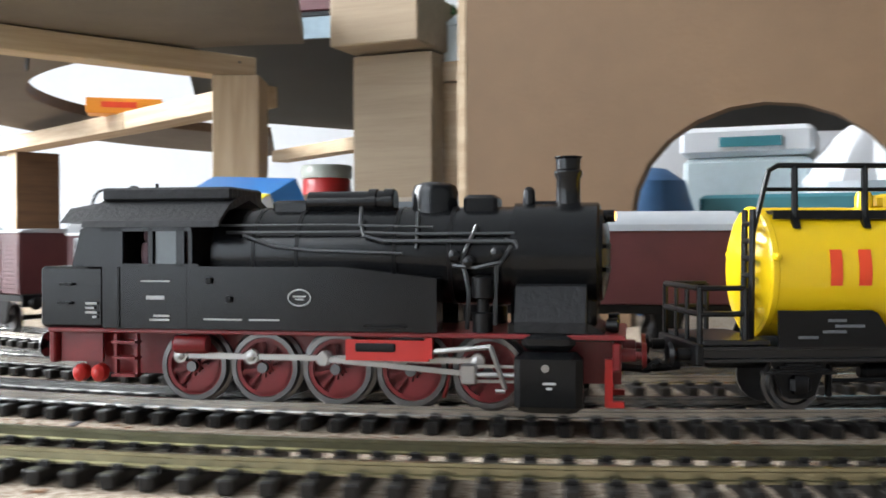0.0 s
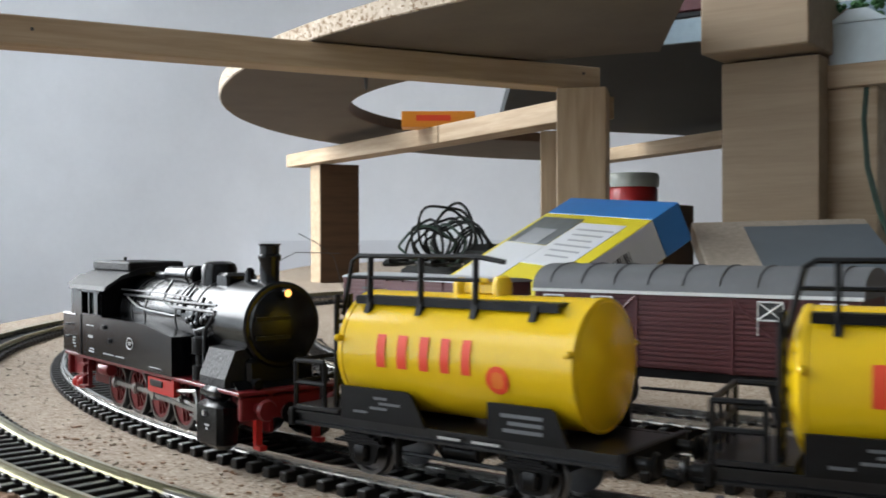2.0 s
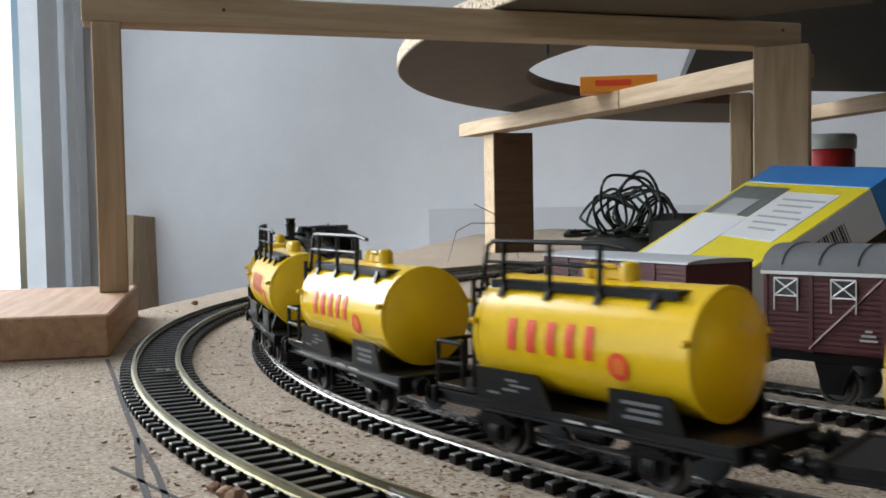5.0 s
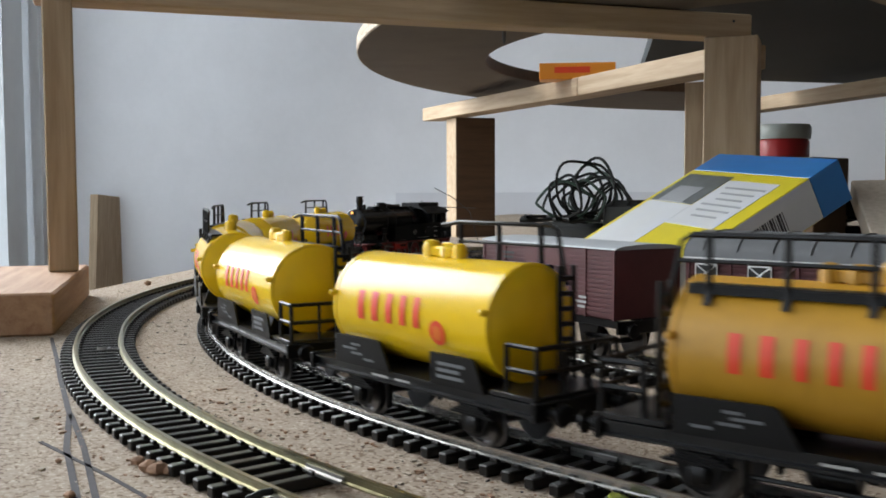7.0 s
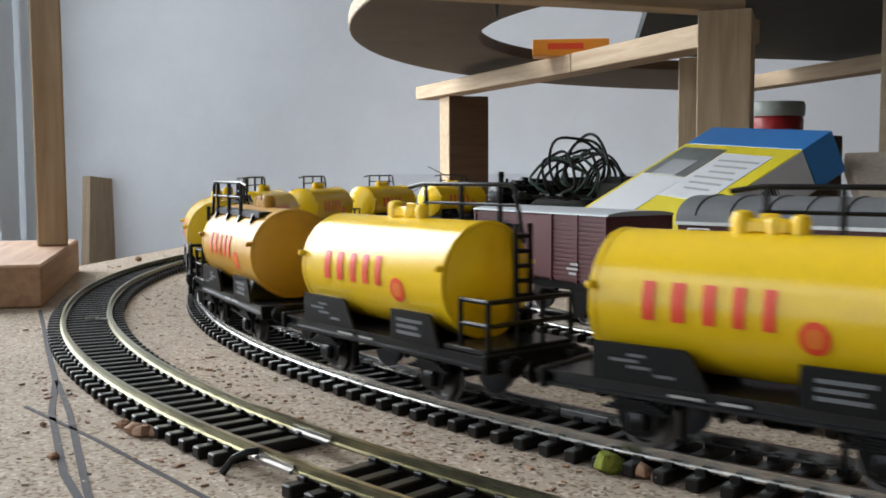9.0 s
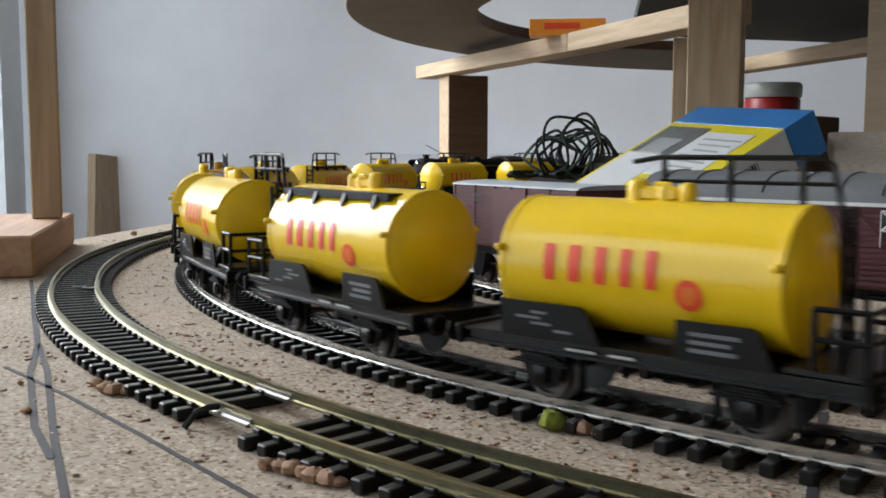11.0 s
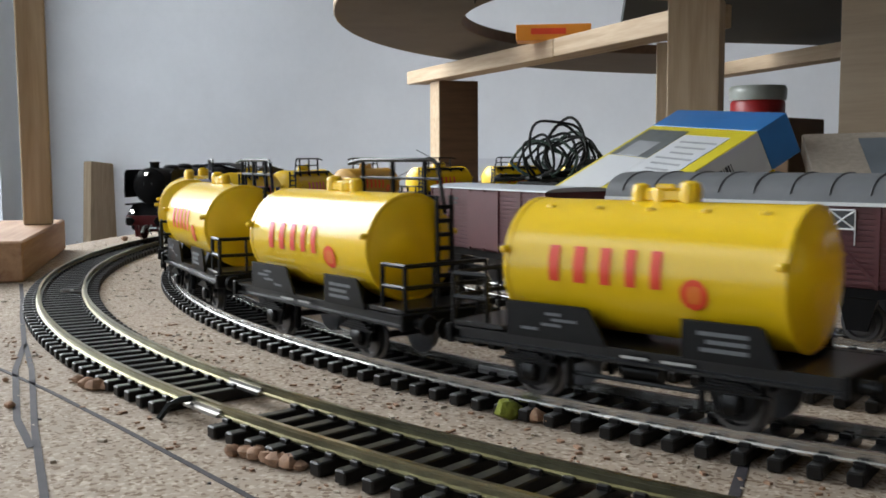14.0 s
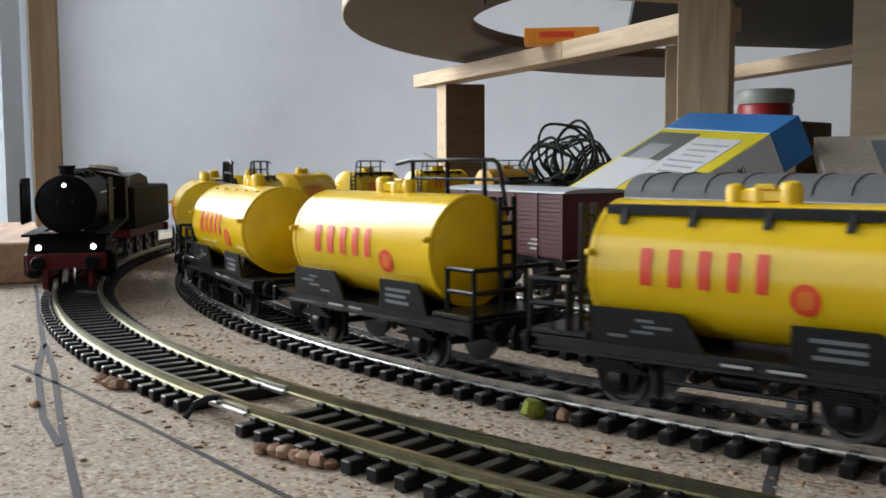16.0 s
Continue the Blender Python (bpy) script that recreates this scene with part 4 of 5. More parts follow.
        bar_sign(t_, 0.016, y * 0.01668, 0.0188, 0.0230, 0.0007, ((0.42, 0.80),))
        P("tank_notch", bx(-0.0175, y * 0.0150, 0.0178, 0.0105, 0.0036, 0.0018, bevel=0.0007), "black_plastic")
    # cab
    for y in (-1, 1):
        yy = y * 0.0162
        cs = Mesh()
        cs.box(0.0505, yy, 0.0347, 0.0110, 0.0012, 0.0092)
        cs.box(0.0345, yy, 0.0302 + 0.0003, 0.0210, 0.0012, 0.0006)
        cs.box(0.0290, yy, 0.0347, 0.0022, 0.0012, 0.0092)
        cs.box(0.0372, yy, 0.0347, 0.0012, 0.0012, 0.0092)
        cs.box(0.0385, yy, 0.0386, 0.0250, 0.0012, 0.0014)
        P("cab_side", cs, "black_satin", "", 0)
        P("cab_lower", bx(0.0390, y * 0.0160, 0.0234, 0.0236, 0.0012, 0.0136), "black_satin", "", 0)
        P("cab_pane", bx(0.0330, y * 0.0158, 0.0345, 0.0068, 0.0004, 0.0078), "glass_dark")
        P("door_gap", bx(0.0462, y * 0.01665, 0.0235, 0.0006, 0.0005, 0.0132), "black_plastic")
        bar_sign(e, 0.0360, y * 0.01668, 0.0234, 0.0056, 0.0017, ((0.05, 0.95),))
        bar_sign(e, 0.0360, y * 0.01668, 0.0270, 0.0080, 0.0006, ((0.0, 1.0),))
        bar_sign(e, 0.0365, y * 0.01668, 0.0190, 0.0110, 0.0018, ((0.1, 0.5), (0.1, 0.6)))
        bar_sign(e, 0.0540, y * 0.01668, 0.0205, 0.0040, 0.0040, ((0.1, 0.9), (0.3, 0.9), (0.1, 0.9), (0.1, 0.4)))
    P("cab_front", Mesh().prism([(-0.0160, 0.0166), (0.0160, 0.0166), (0.0160, 0.0392), (0.0100, 0.0432), (0.0, 0.0446), (-0.0100, 0.0432), (-0.0160, 0.0392)], "x", 0.0262, 0.0272), "black_satin", "", 0)
    P("cab_rear", Mesh().prism([(-0.0150, 0.0300), (0.0150, 0.0300), (0.0150, 0.0392), (0.0100, 0.0432), (0.0, 0.0446), (-0.0100, 0.0432), (-0.0150, 0.0392)], "x", 0.0560, 0.0570), "black_satin", "", 0)
    P("cab_floor", bx(0.041, 0, 0.0285, 0.029, 0.031, 0.001), "black_plastic")
    roof = [(-0.0178, 0.0388), (-0.0172, 0.0402), (-0.0120, 0.0436), (-0.0060, 0.0458), (0.0, 0.0464), (0.0060, 0.0458), (0.0120, 0.0436), (0.0172, 0.0402), (0.0178, 0.0388), (0.0172, 0.0390), (0.0120, 0.0424), (0.0, 0.0452), (-0.0120, 0.0424), (-0.0172, 0.0390)]
    rf = P("cab_roof", Mesh().prism(roof, "x", 0.0190, 0.0560), "black_rough", "", 25)
    P("roof_vent", bx(0.0375, 0, 0.0464, 0.036, 0.0190, 0.0030, bevel=0.0005), "black_rough", "", 0, rf)
    P("whistle", Mesh().lathe([(0.0460, 0.0005), (0.0492, 0.0005)], "z", 6, Matrix.Translation((0.044, 0.002, 0))), "black_plastic", "", 35, rf)
    P("roof_overhang", Mesh().prism([(-0.0165, 0.0398), (0.0165, 0.0398), (0.0120, 0.0432), (0.0, 0.0448), (-0.0120, 0.0432)], "x", 0.0560, 0.0630), "black_rough", "", 0)
    P("bunker", Mesh().box(0.0600, 0, 0.0234, 0.0180, 0.0322, 0.0136, bevel=0.0006), "black_satin", "", 0)
    P("coal_box", Mesh().prism([(0.0570, 0.0302), (0.0630, 0.0302), (0.0605, 0.0385), (0.0570, 0.0392)], "y", -0.0115, 0.0115), "black_satin", "", 0)
    for k, x in enumerate((0.061, 0.0645)):
        P("bunker_step", bx(x - k * 0.003, 0.0168, 0.0262 - k * 0.0042, 0.0034, 0.0010, 0.0005), "black_plastic")
    P("driver_figure", Mesh().lathe([(0.0288, 0.0016), (0.0330, 0.0020), (0.0352, 0.0017), (0.0356, 0.0008), (0.0362, 0.0012), (0.0376, 0.0013), (0.0384, 0.0005)], "z", 12, Matrix.Translation((0.0405, 0.0118, 0))), "driver")
    # frame
    P("running_board", bx(0.0, 0, 0.0160, 0.134, 0.0320, 0.0010, bevel=0.0002), "loco_red", "", 0)
    for y in (-1, 1):
        P("main_frame", bx(-0.002, y * 0.0062, 0.0105, 0.128, 0.0012, 0.0100), "loco_red", "", 0)
        P("bracket", Mesh().box(-0.0175, y * 0.0145, 0.0126, 0.0180, 0.0012, 0.0044).box(-0.0265, y * 0.0145, 0.0135, 0.0016, 0.0018, 0.0050), "signal_red")
        P("bracket_opening", Mesh().box(-0.0150, y * 0.0152, 0.0132, 0.0088, 0.0006, 0.0018, bevel=0.0003), "black_plastic")
        P("air_tank", Mesh().lathe([(0.0232, 0.0018), (0.0238, 0.0021), (0.0315, 0.0021), (0.0322, 0.0016)], "x", 16, Matrix.Translation((0, y * 0.0138, 0.0131))), "loco_red")
        st = Mesh().box(0.0478, y * 0.0150, 0.0105, 0.0008, 0.0014, 0.0095).box(0.0420, y * 0.0150, 0.0105, 0.0008, 0.0014, 0.0095)
        for z in (0.0062, 0.0100, 0.0135):
            st.box(0.0449, y * 0.0152, z, 0.0066, 0.0034, 0.0006)
        P("cab_step", st, "loco_red", "", 0)
        P("rear_lamp", Mesh().lathe([(0.0, 0.0017), (0.0012, 0.0021), (0.0030, 0.0019), (0.0040, 0.0010), (0.0042, 0.0001)], "y", 14, Matrix.Translation((0.0535, y * 0.0118, 0.0063)) @ pose(0, 0, 0, 0, 0, 0 if y > 0 else 180)), "signal_red")
        P("rear_lamp", Mesh().lathe([(0.0, 0.0017), (0.0012, 0.0021), (0.0030, 0.0019), (0.0040, 0.0010), (0.0042, 0.0001)], "y", 14, Matrix.Translation((0.0588, y * 0.0118, 0.0063)) @ pose(0, 0, 0, 0, 0, 0 if y > 0 else 180)), "signal_red")
        cy = P("cylinder", Mesh().box(-0.0515, y * 0.0140, 0.0067, 0.0140, 0.0066, 0.0125, bevel=0.0014), "black_satin", "", 30)
        part("cylinder_cover", Mesh().box(-0.0515, y * 0.0140, 0.0150, 0.0110, 0.0058, 0.0036, bevel=0.0012), "black_satin", cy)
        part("cylinder_valve", Mesh().lathe([(y * 0.0170, 0.0008), (y * 0.0180, 0.0008)], "y", 8, Matrix.Translation((-0.0510, 0, 0.0098))), "rod_steel", cy)
        bar_sign(cy, -0.0518, y * 0.01738, 0.0062, 0.0030, 0.0020, ((0.05, 0.95), (0.3, 0.7)))
        P("slide_bar", Mesh().box(-0.0400, y * 0.0132, 0.0095, 0.0130, 0.0010, 0.0006).box(-0.0400, y * 0.0132, 0.0064, 0.0130, 0.0010, 0.0006), "rod_steel")
        P("valve_gear", Mesh().tube([(-0.0260, y * 0.0142, 0.0123), (-0.0395, y * 0.0142, 0.0137)], 0.0006).tube([(-0.0395, y * 0.0146, 0.0137), (-0.0425, y * 0.0146, 0.0050)], 0.0006).tube([(-0.0405, y * 0.0146, 0.0046), (-0.0425, y * 0.0146, 0.0046)], 0.0005), "rod_steel")
        pump = Mesh().lathe([(0.0165, 0.0022), (0.0205, 0.0022), (0.0208, 0.0013), (0.0235, 0.0013), (0.0238, 0.0023), (0.0280, 0.0023), (0.0284, 0.0012)], "z", 14, Matrix.Translation((-0.0375, y * 0.0122, 0)))
        P("air_pump", pump, "black_plastic")
        gi = Mesh().box(-0.0635, y * 0.0088, 0.0060, 0.0016, 0.0018, 0.0100).box(-0.0648, y * 0.0088, 0.0016, 0.0036, 0.0020, 0.0012)
        P("rail_guard", gi, "signal_red", "", 0)
        for xe, sg in ((0.0672, 1), (-0.0660, -1)):
            P("buffer", Mesh().lathe([(xe, 0.0015), (xe + sg * 0.0030, 0.0013), (xe + sg * 0.0031, 0.0008), (xe + sg * 0.0042, 0.0008), (xe + sg * 0.0043, 0.0029), (xe + sg * 0.0052, 0.0024), (xe + sg * 0.0053, 0.0002)], "x", 16, Matrix.Translation((0, y * 0.0100, 0.0120))), "black_satin" if sg > 0 else "loco_red")
        P("sand_pipe", Mesh().tube([(-0.030, y * 0.0085, 0.0160), (-0.030, y * 0.0090, 0.0080), (-0.0285, y * 0.0088, 0.0020)], 0.0005), "loco_red")
    P("buffer_beam", bx(0.0665, 0, 0.0120, 0.0018, 0.0300, 0.0070, bevel=0.0004), "loco_red", "", 0)
    P("rear_frame_plate", bx(0.0590, 0.0128, 0.0122, 0.0120, 0.0010, 0.0070), "loco_red", "", 0)
    P("buffer_beam", bx(-0.0652, 0, 0.0120, 0.0018, 0.0300, 0.0060, bevel=0.0004), "loco_red", "", 0)
    P("front_platform", Mesh().prism([(-0.0650, 0.0150), (-0.0430, 0.0150), (-0.0430, 0.0185), (-0.0600, 0.0185)], "y", -0.0140, 0.0140), "black_satin", "", 0)
    P("coupling", Mesh().tube([(-0.066, 0, 0.0085), (-0.0715, 0, 0.0080), (-0.0740, 0, 0.0098)], 0.0010), "black_plastic")
    for y, z in ((-0.0095, 0.0180), (0.0095, 0.0180)):
        P("head_lamp", Mesh().lathe([(-0.0630, 0.0013), (-0.0652, 0.0016), (-0.0656, 0.0012)], "x", 12, Matrix.Translation((0, y, z))), "black_satin")
    hl = P("head_lamp", Mesh().lathe([(-0.0610, 0.0012), (-0.0640, 0.0014), (-0.0646, 0.0013)], "x", 12, Matrix.Translation((0, 0.0002, zb + 0.0085))), "black_satin")
    part("lamp_glass", Mesh().lathe([(-0.0645, 0.0011), (-0.0649, 0.0007), (-0.0650, 0.0001)], "x", 12, Matrix.Translation((0, 0.0002, zb + 0.0085))), "lamp_warm", hl)
    # wheels and rods
    wheels = [spoked(e, x, LOCO_R, CRANK) for x in LOCO_X]
    rods = []
    for y in (-1, 1):
        me = Mesh().box(-0.0050, y * 0.0116, 0, 0.0690, 0.0008, 0.0012)
        for x in LOCO_X:
            me.lathe([(y * 0.0110, 0.0016), (y * 0.0124, 0.0016)], "y", 12, Matrix.Translation((x, 0, 0)))
        cr = P("coupling_rod", me, "rod_steel")
        me = Mesh().box(0, y * 0.0130, 0, 0.0320, 0.0008, 0.0011)
        for x in (-0.0160, 0.0160):
            me.lathe([(y * 0.0125, 0.0014), (y * 0.0137, 0.0014)], "y", 12, Matrix.Translation((x, 0, 0)))
        co = P("connecting_rod", me, "rod_steel")
        xh = P("crosshead", Mesh().box(0, y * 0.0138, 0, 0.0034, 0.0020, 0.0044, bevel=0.0004).tube([(0, y * 0.0138, 0), (-0.0110, y * 0.0138, 0)], 0.0006), "rod_steel")
        rods.append((cr, co, xh))
    # the short cab and bunker end
    moving = set(wheels) | {c for w in wheels for c in w.children} | {r for q in rods for r in q}
    for ob in e.children_recursive:
        if ob.type == "MESH" and ob not in moving:
            for v in ob.data.vertices:
                if v.co.x > 0.024:
                    v.co.x = 0.024 + (v.co.x - 0.024) * 0.85
    return e, wheels, rods


def tender_engine():
    """Big black tender engine, chimney first along +x; lamps lit."""
    e = thing("steam_locomotive", "black model steam locomotive with smoke deflectors and three lit lamps", "locomotive")
    P = lambda n, me, mat, lab="", sm=35, par=e: part(n, me, mat, par, lab, sm)
    zb, rb = 0.0345, 0.0112
    up = Matrix.Translation((0, 0, zb))
    P("boiler", Mesh().lathe([(-0.046, rb), (0.044, rb), (0.0445, rb + 0.0005), (0.0605, rb + 0.0005), (0.0610, rb)], "x", 36, up), "black_matte")
    dr = P("smokebox_door", Mesh().lathe([(0.0609, rb - 0.0004), (0.0618, rb - 0.0012), (0.0632, rb * 0.5), (0.0636, 0.0002)], "x", 32, up), "black_matte")
    P("plate", Mesh().box(0.0632, 0, zb + 0.0012, 0.0004, 0.0060, 0.0016), "pipe_grey", "", 0, dr)
    P("chimney", Mesh().lathe([(0.0440, 0.0036), (0.0456, 0.0030), (0.0485, 0.0030), (0.0492, 0.0034), (0.0500, 0.0034), (0.0500, 0.0024), (0.0470, 0.0022)], "z", 20, Matrix.Translation((0.0530, 0, 0))), "black_matte")
    for x, h in ((0.030, 0.0480), (0.010, 0.0486), (-0.012, 0.0480)):
        P("dome", Mesh().lathe([(0.042, 0.0060), (h - 0.0014, 0.0052), (h - 0.0002, 0.0034), (h, 0.0002)], "z", 20, Matrix.Translation((x, 0, 0))), "black_matte")
    for y in (-1, 1):
        P("smoke_deflector", Mesh().prism([(0.0400, 0.0270), (0.0630, 0.0270), (0.0640, 0.0300), (0.0630, 0.0430), (0.0600, 0.0450), (0.0410, 0.0450)], "y", y * 0.0162 - 0.0004, y * 0.0162 + 0.0004), "black_matte", "", 0)
        P("running_plate", Mesh().box(0.004, y * 0.0140, 0.0225, 0.118, 0.0056, 0.0010), "black_matte", "", 0)
        P("cylinder", Mesh().box(0.0480, y * 0.0140, 0.0100, 0.0160, 0.0070, 0.0110, bevel=0.0016), "black_matte")
        P("hand_rail", Mesh().tube([(-0.044, y * 0.0116, 0.0385), (0.040, y * 0.0116, 0.0385)], 0.0004), "rod_steel")
        P("coupling_rod", Mesh().box(-0.002, y * 0.0118, 0.0070, 0.066, 0.0008, 0.0013), "rod_steel")
        P("frame_side", Mesh().box(0, y * 0.0064, 0.0110, 0.126, 0.0012, 0.0090), "loco_red_dark", "", 0)
        P("buffer", Mesh().lathe([(0.0660, 0.0016), (0.0690, 0.0014), (0.0700, 0.0009), (0.0701, 0.0030), (0.0712, 0.0024), (0.0713, 0.0002)], "x", 16, Matrix.Translation((0, y * 0.0100, 0.0120))), "black_matte")
        lp = P("head_lamp", Mesh().lathe([(0.0620, 0.0015), (0.0650, 0.0019), (0.0660, 0.0019)], "x", 14, Matrix.Translation((0, y * 0.0102, 0.0180))), "black_matte")
        P("lamp_glass", Mesh().lathe([(0.0659, 0.0011), (0.0664, 0.0008), (0.0666, 0.0001)], "x", 14, Matrix.Translation((0, y * 0.0102, 0.0180))), "lamp_white", "", 35, lp)
        P("cab_side", Mesh().box(-0.0560, y * 0.0160, 0.0330, 0.0200, 0.0012, 0.0220), "black_matte", "", 0)
        P("rail_guard", Mesh().box(0.0640, y * 0.0086, 0.0060, 0.0014, 0.0016, 0.0090), "loco_red_dark", "", 0)
    lp = P("head_lamp", Mesh().lathe([(0.0615, 0.0013), (0.0645, 0.0016), (0.0652, 0.0016)], "x", 14, Matrix.Translation((0, 0, zb + 0.0078))), "black_matte")
    P("lamp_glass", Mesh().lathe([(0.0651, 0.0008), (0.0656, 0.0006), (0.0658, 0.0001)], "x", 14, Matrix.Translation((0, 0, zb + 0.0078))), "lamp_white", "", 35, lp)
    P("cab_roof", Mesh().prism([(-0.0165, 0.0440), (-0.0110, 0.0475), (0.0, 0.0488), (0.0110, 0.0475), (0.0165, 0.0440), (0.0110, 0.0462), (0.0, 0.0474), (-0.0110, 0.0462)], "x", -0.0680, -0.0440), "black_rough")
    P("cab_front", Mesh().prism([(-0.0158, 0.0225), (0.0158, 0.0225), (0.0158, 0.0440), (0.0, 0.0476), (-0.0158, 0.0440)], "x", -0.0468, -0.0460), "black_matte", "", 0)
    P("front_apron", Mesh().prism([(0.0420, 0.0228), (0.0560, 0.0228), (0.0655, 0.0155), (0.0640, 0.0155)], "y", -0.0145, 0.0145), "black_matte", "", 0)
    P("buffer_beam", Mesh().box(0.0652, 0, 0.0122, 0.0018, 0.0300, 0.0064, bevel=0.0004), "loco_red_dark", "", 0)
    P("coupling", Mesh().tube([(0.066, 0, 0.0085), (0.0705, 0, 0.0080), (0.0725, 0, 0.0050)], 0.0011).tube([(0.066, 0.003, 0.0095), (0.0695, 0.003, 0.0060), (0.066, 0.003, 0.0035)], 0.0005), "rod_steel")
    for x in (-0.034, -0.0185, -0.003, 0.0125, 0.028):
        spoked(e, x, 0.0078, 0.0033, "loco_red_dark")
    axle(e, 0.0560, 0.0052, "loco_red_dark")
    t = thing("tender", "black model coal tender coupled behind a locomotive", "tender")
    Q = lambda n, me, mat, sm=35: part(n, me, mat, t, "", sm)
    Q("tank", Mesh().box(0, 0, 0.0270, 0.080, 0.0310, 0.0230, bevel=0.0012), "black_matte", 0)
    Q("coal", Mesh().prism([(-0.010, 0.0384), (0.034, 0.0384), (0.028, 0.0440), (0.010, 0.0455), (-0.006, 0.0430)], "y", -0.0110, 0.0110), "coal", 0)
    Q("frame", Mesh().box(0, 0, 0.0130, 0.078, 0.0250, 0.0050, bevel=0.0008), "loco_red_dark", 0)
    Q("buffer_beam", Mesh().box(-0.0405, 0, 0.0122, 0.0016, 0.0290, 0.0050, bevel=0.0003), "loco_red_dark", 0)
    for x in (-0.030, -0.010, 0.010, 0.030):
        axle(t, x, 0.0058, "wheel_steel")
    return e, t


# ---------------------------------------------------------------- brown freight wagons on the siding
def freight_wagon(name, label, length, roof, eave, crown, roof_mat, kind):
    w = thing(name, label, "freight wagon", "wagons on the siding")
    P = lambda n, me, mat, lab="", sm=0, par=w: part(n, me, mat, par, lab, sm)
    h, y0, y1 = length / 2 - 0.006, 0.0140, 0.0155
    body = P("body", Mesh().box(0, 0, (y1 + eave) / 2, 2 * h, 2 * y0, eave - y1, bevel=0.0004), "wagon_brown")
    n = 14 if kind != "coach" else 0
    for side in (-1, 1):
        for i in range(n):
            z = y1 + 0.0012 + i * (eave - y1 - 0.0016) / n
            P("board", Mesh().box(0, side * (y0 + 0.00025), z + 0.0005, 2 * h - 0.001, 0.0006, (eave - y1) / n * 0.58), "wagon_brown", par=body)
        posts = (-1, -0.72, -0.30, 0.30, 0.72, 1) if kind == "van" else (-1, -0.62, -0.26, 0.0, 0.26, 0.62, 1)
        if kind != "coach":
            for q in posts:
                P("post", Mesh().box(q * (h - 0.0006), side * (y0 + 0.0004), (y1 + eave) / 2, 0.0012, 0.0008, eave - y1), "wagon_brown", par=body)
        if kind == "van":
            for a, b in ((-0.72, -0.30), (0.30, 0.72)):
                P("brace", Mesh().tube([((a if a < 0 else b) * h, side * (y0 + 0.0005), y1 + 0.001), ((b if a < 0 else a) * h, side * (y0 + 0.0005), eave - 0.001)], 0.00055, 4), "wagon_brown", par=body)
            for q in (-0.86, -0.52, 0.52, 0.86):
                wd = P("vent_window", Mesh().box(q * h, side * (y0 + 0.0006), eave - 0.0042, 0.0072, 0.0005, 0.0052), "pipe_grey", par=body)
                fr = Mesh()
                cx_, cz = q * h, eave - 0.0042
                for a, b in (((-0.0036, -0.0026), (0.0036, -0.0026)), ((0.0036, -0.0026), (0.0036, 0.0026)), ((0.0036, 0.0026), (-0.0036, 0.0026)), ((-0.0036, 0.0026), (-0.0036, -0.0026)), ((-0.0036, -0.0026), (0.0036, 0.0026)), ((-0.0036, 0.0026), (0.0036, -0.0026)), ((-0.0036, -0.0026), (-0.0036, -0.0070)), ((0.0036, -0.0026), (0.0036, -0.0070))):
                    fr.tube([(cx_ + a[0], side * (y0 + 0.0010), cz + a[1]), (cx_ + b[0], side * (y0 + 0.0010), cz + b[1])], 0.00028, 4)
                P("window_frame", fr, "window_white", par=wd)
            bar_sign(body, 0.38 * h, side * (y0 + 0.0008), y1 + 0.0060, 0.0050, 0.0040, ((0.3, 0.7), (0.1, 0.9), (0.0, 1.0)))
            bar_sign(body, -0.80 * h, side * (y0 + 0.0008), y1 + 0.0060, 0.0040, 0.0060, ((0.2, 0.8), (0.0, 0.9), (0.1, 0.7), (0.3, 0.7)))
        if kind == "coach":
            for q in (0.80,):
                wf = P("window_frame", Mesh().box(q * h, side * (y0 + 0.0003), eave - 0.0078, 0.0068, 0.0007, 0.0094, bevel=0.0002), "window_white", par=body)
                P("pane", Mesh().box(q * h, side * (y0 + 0.0006), eave - 0.0058, 0.0048, 0.0004, 0.0034), "glass_dark", par=wf)
                P("pane", Mesh().box(q * h, side * (y0 + 0.0006), eave - 0.0100, 0.0048, 0.0004, 0.0034), "glass_dark", par=wf)
            bar_sign(body, 0.88 * h, side * (y0 + 0.0003), y1 + 0.0040, 0.0090, 0.0060, ((0.0, 0.3), (0.0, 0.8), (0.1, 0.6)))
            bar_sign(body, 0.45 * h, side * (y0 + 0.0003), y1 + 0.0060, 0.0050, 0.0040, ((0.3, 0.7), (0.1, 0.9), (0.0, 1.0)))
        if kind == "box":
            P("door", Mesh().box(0, side * (y0 + 0.0007), (y1 + eave) / 2, 0.0220, 0.0006, eave - y1 - 0.002), "wagon_brown", par=body)
            bar_sign(body, -0.55 * h, side * (y0 + 0.0008), y1 + 0.0050, 0.0070, 0.0050, ((0.0, 0.6), (0.0, 0.9), (0.1, 0.7)))
            bar_sign(body, 0.55 * h, side * (y0 + 0.0008), eave - 0.0050, 0.0080, 0.0036, ((0.0, 1.0), (0.1, 0.9)), "pipe_grey")
        P("side_beam", Mesh().box(0, side * 0.0124, 0.0140, 2 * h, 0.0016, 0.0028, bevel=0.0002), "black_plastic")
        P("foot_board", Mesh().box(0, side * 0.0150, 0.0095, h * 0.5, 0.0024, 0.0006), "black_plastic")
    out = []
    for i in range(15):
        t = math.pi * i / 14
        out.append((-(y0 + 0.0009) * math.cos(t), eave - 0.0002 + (crown - eave) * math.sin(t) ** 0.8))
    rf = P("roof", Mesh().prism(out, "x", -h - 0.0008, h + 0.0008), roof_mat, "", 25)
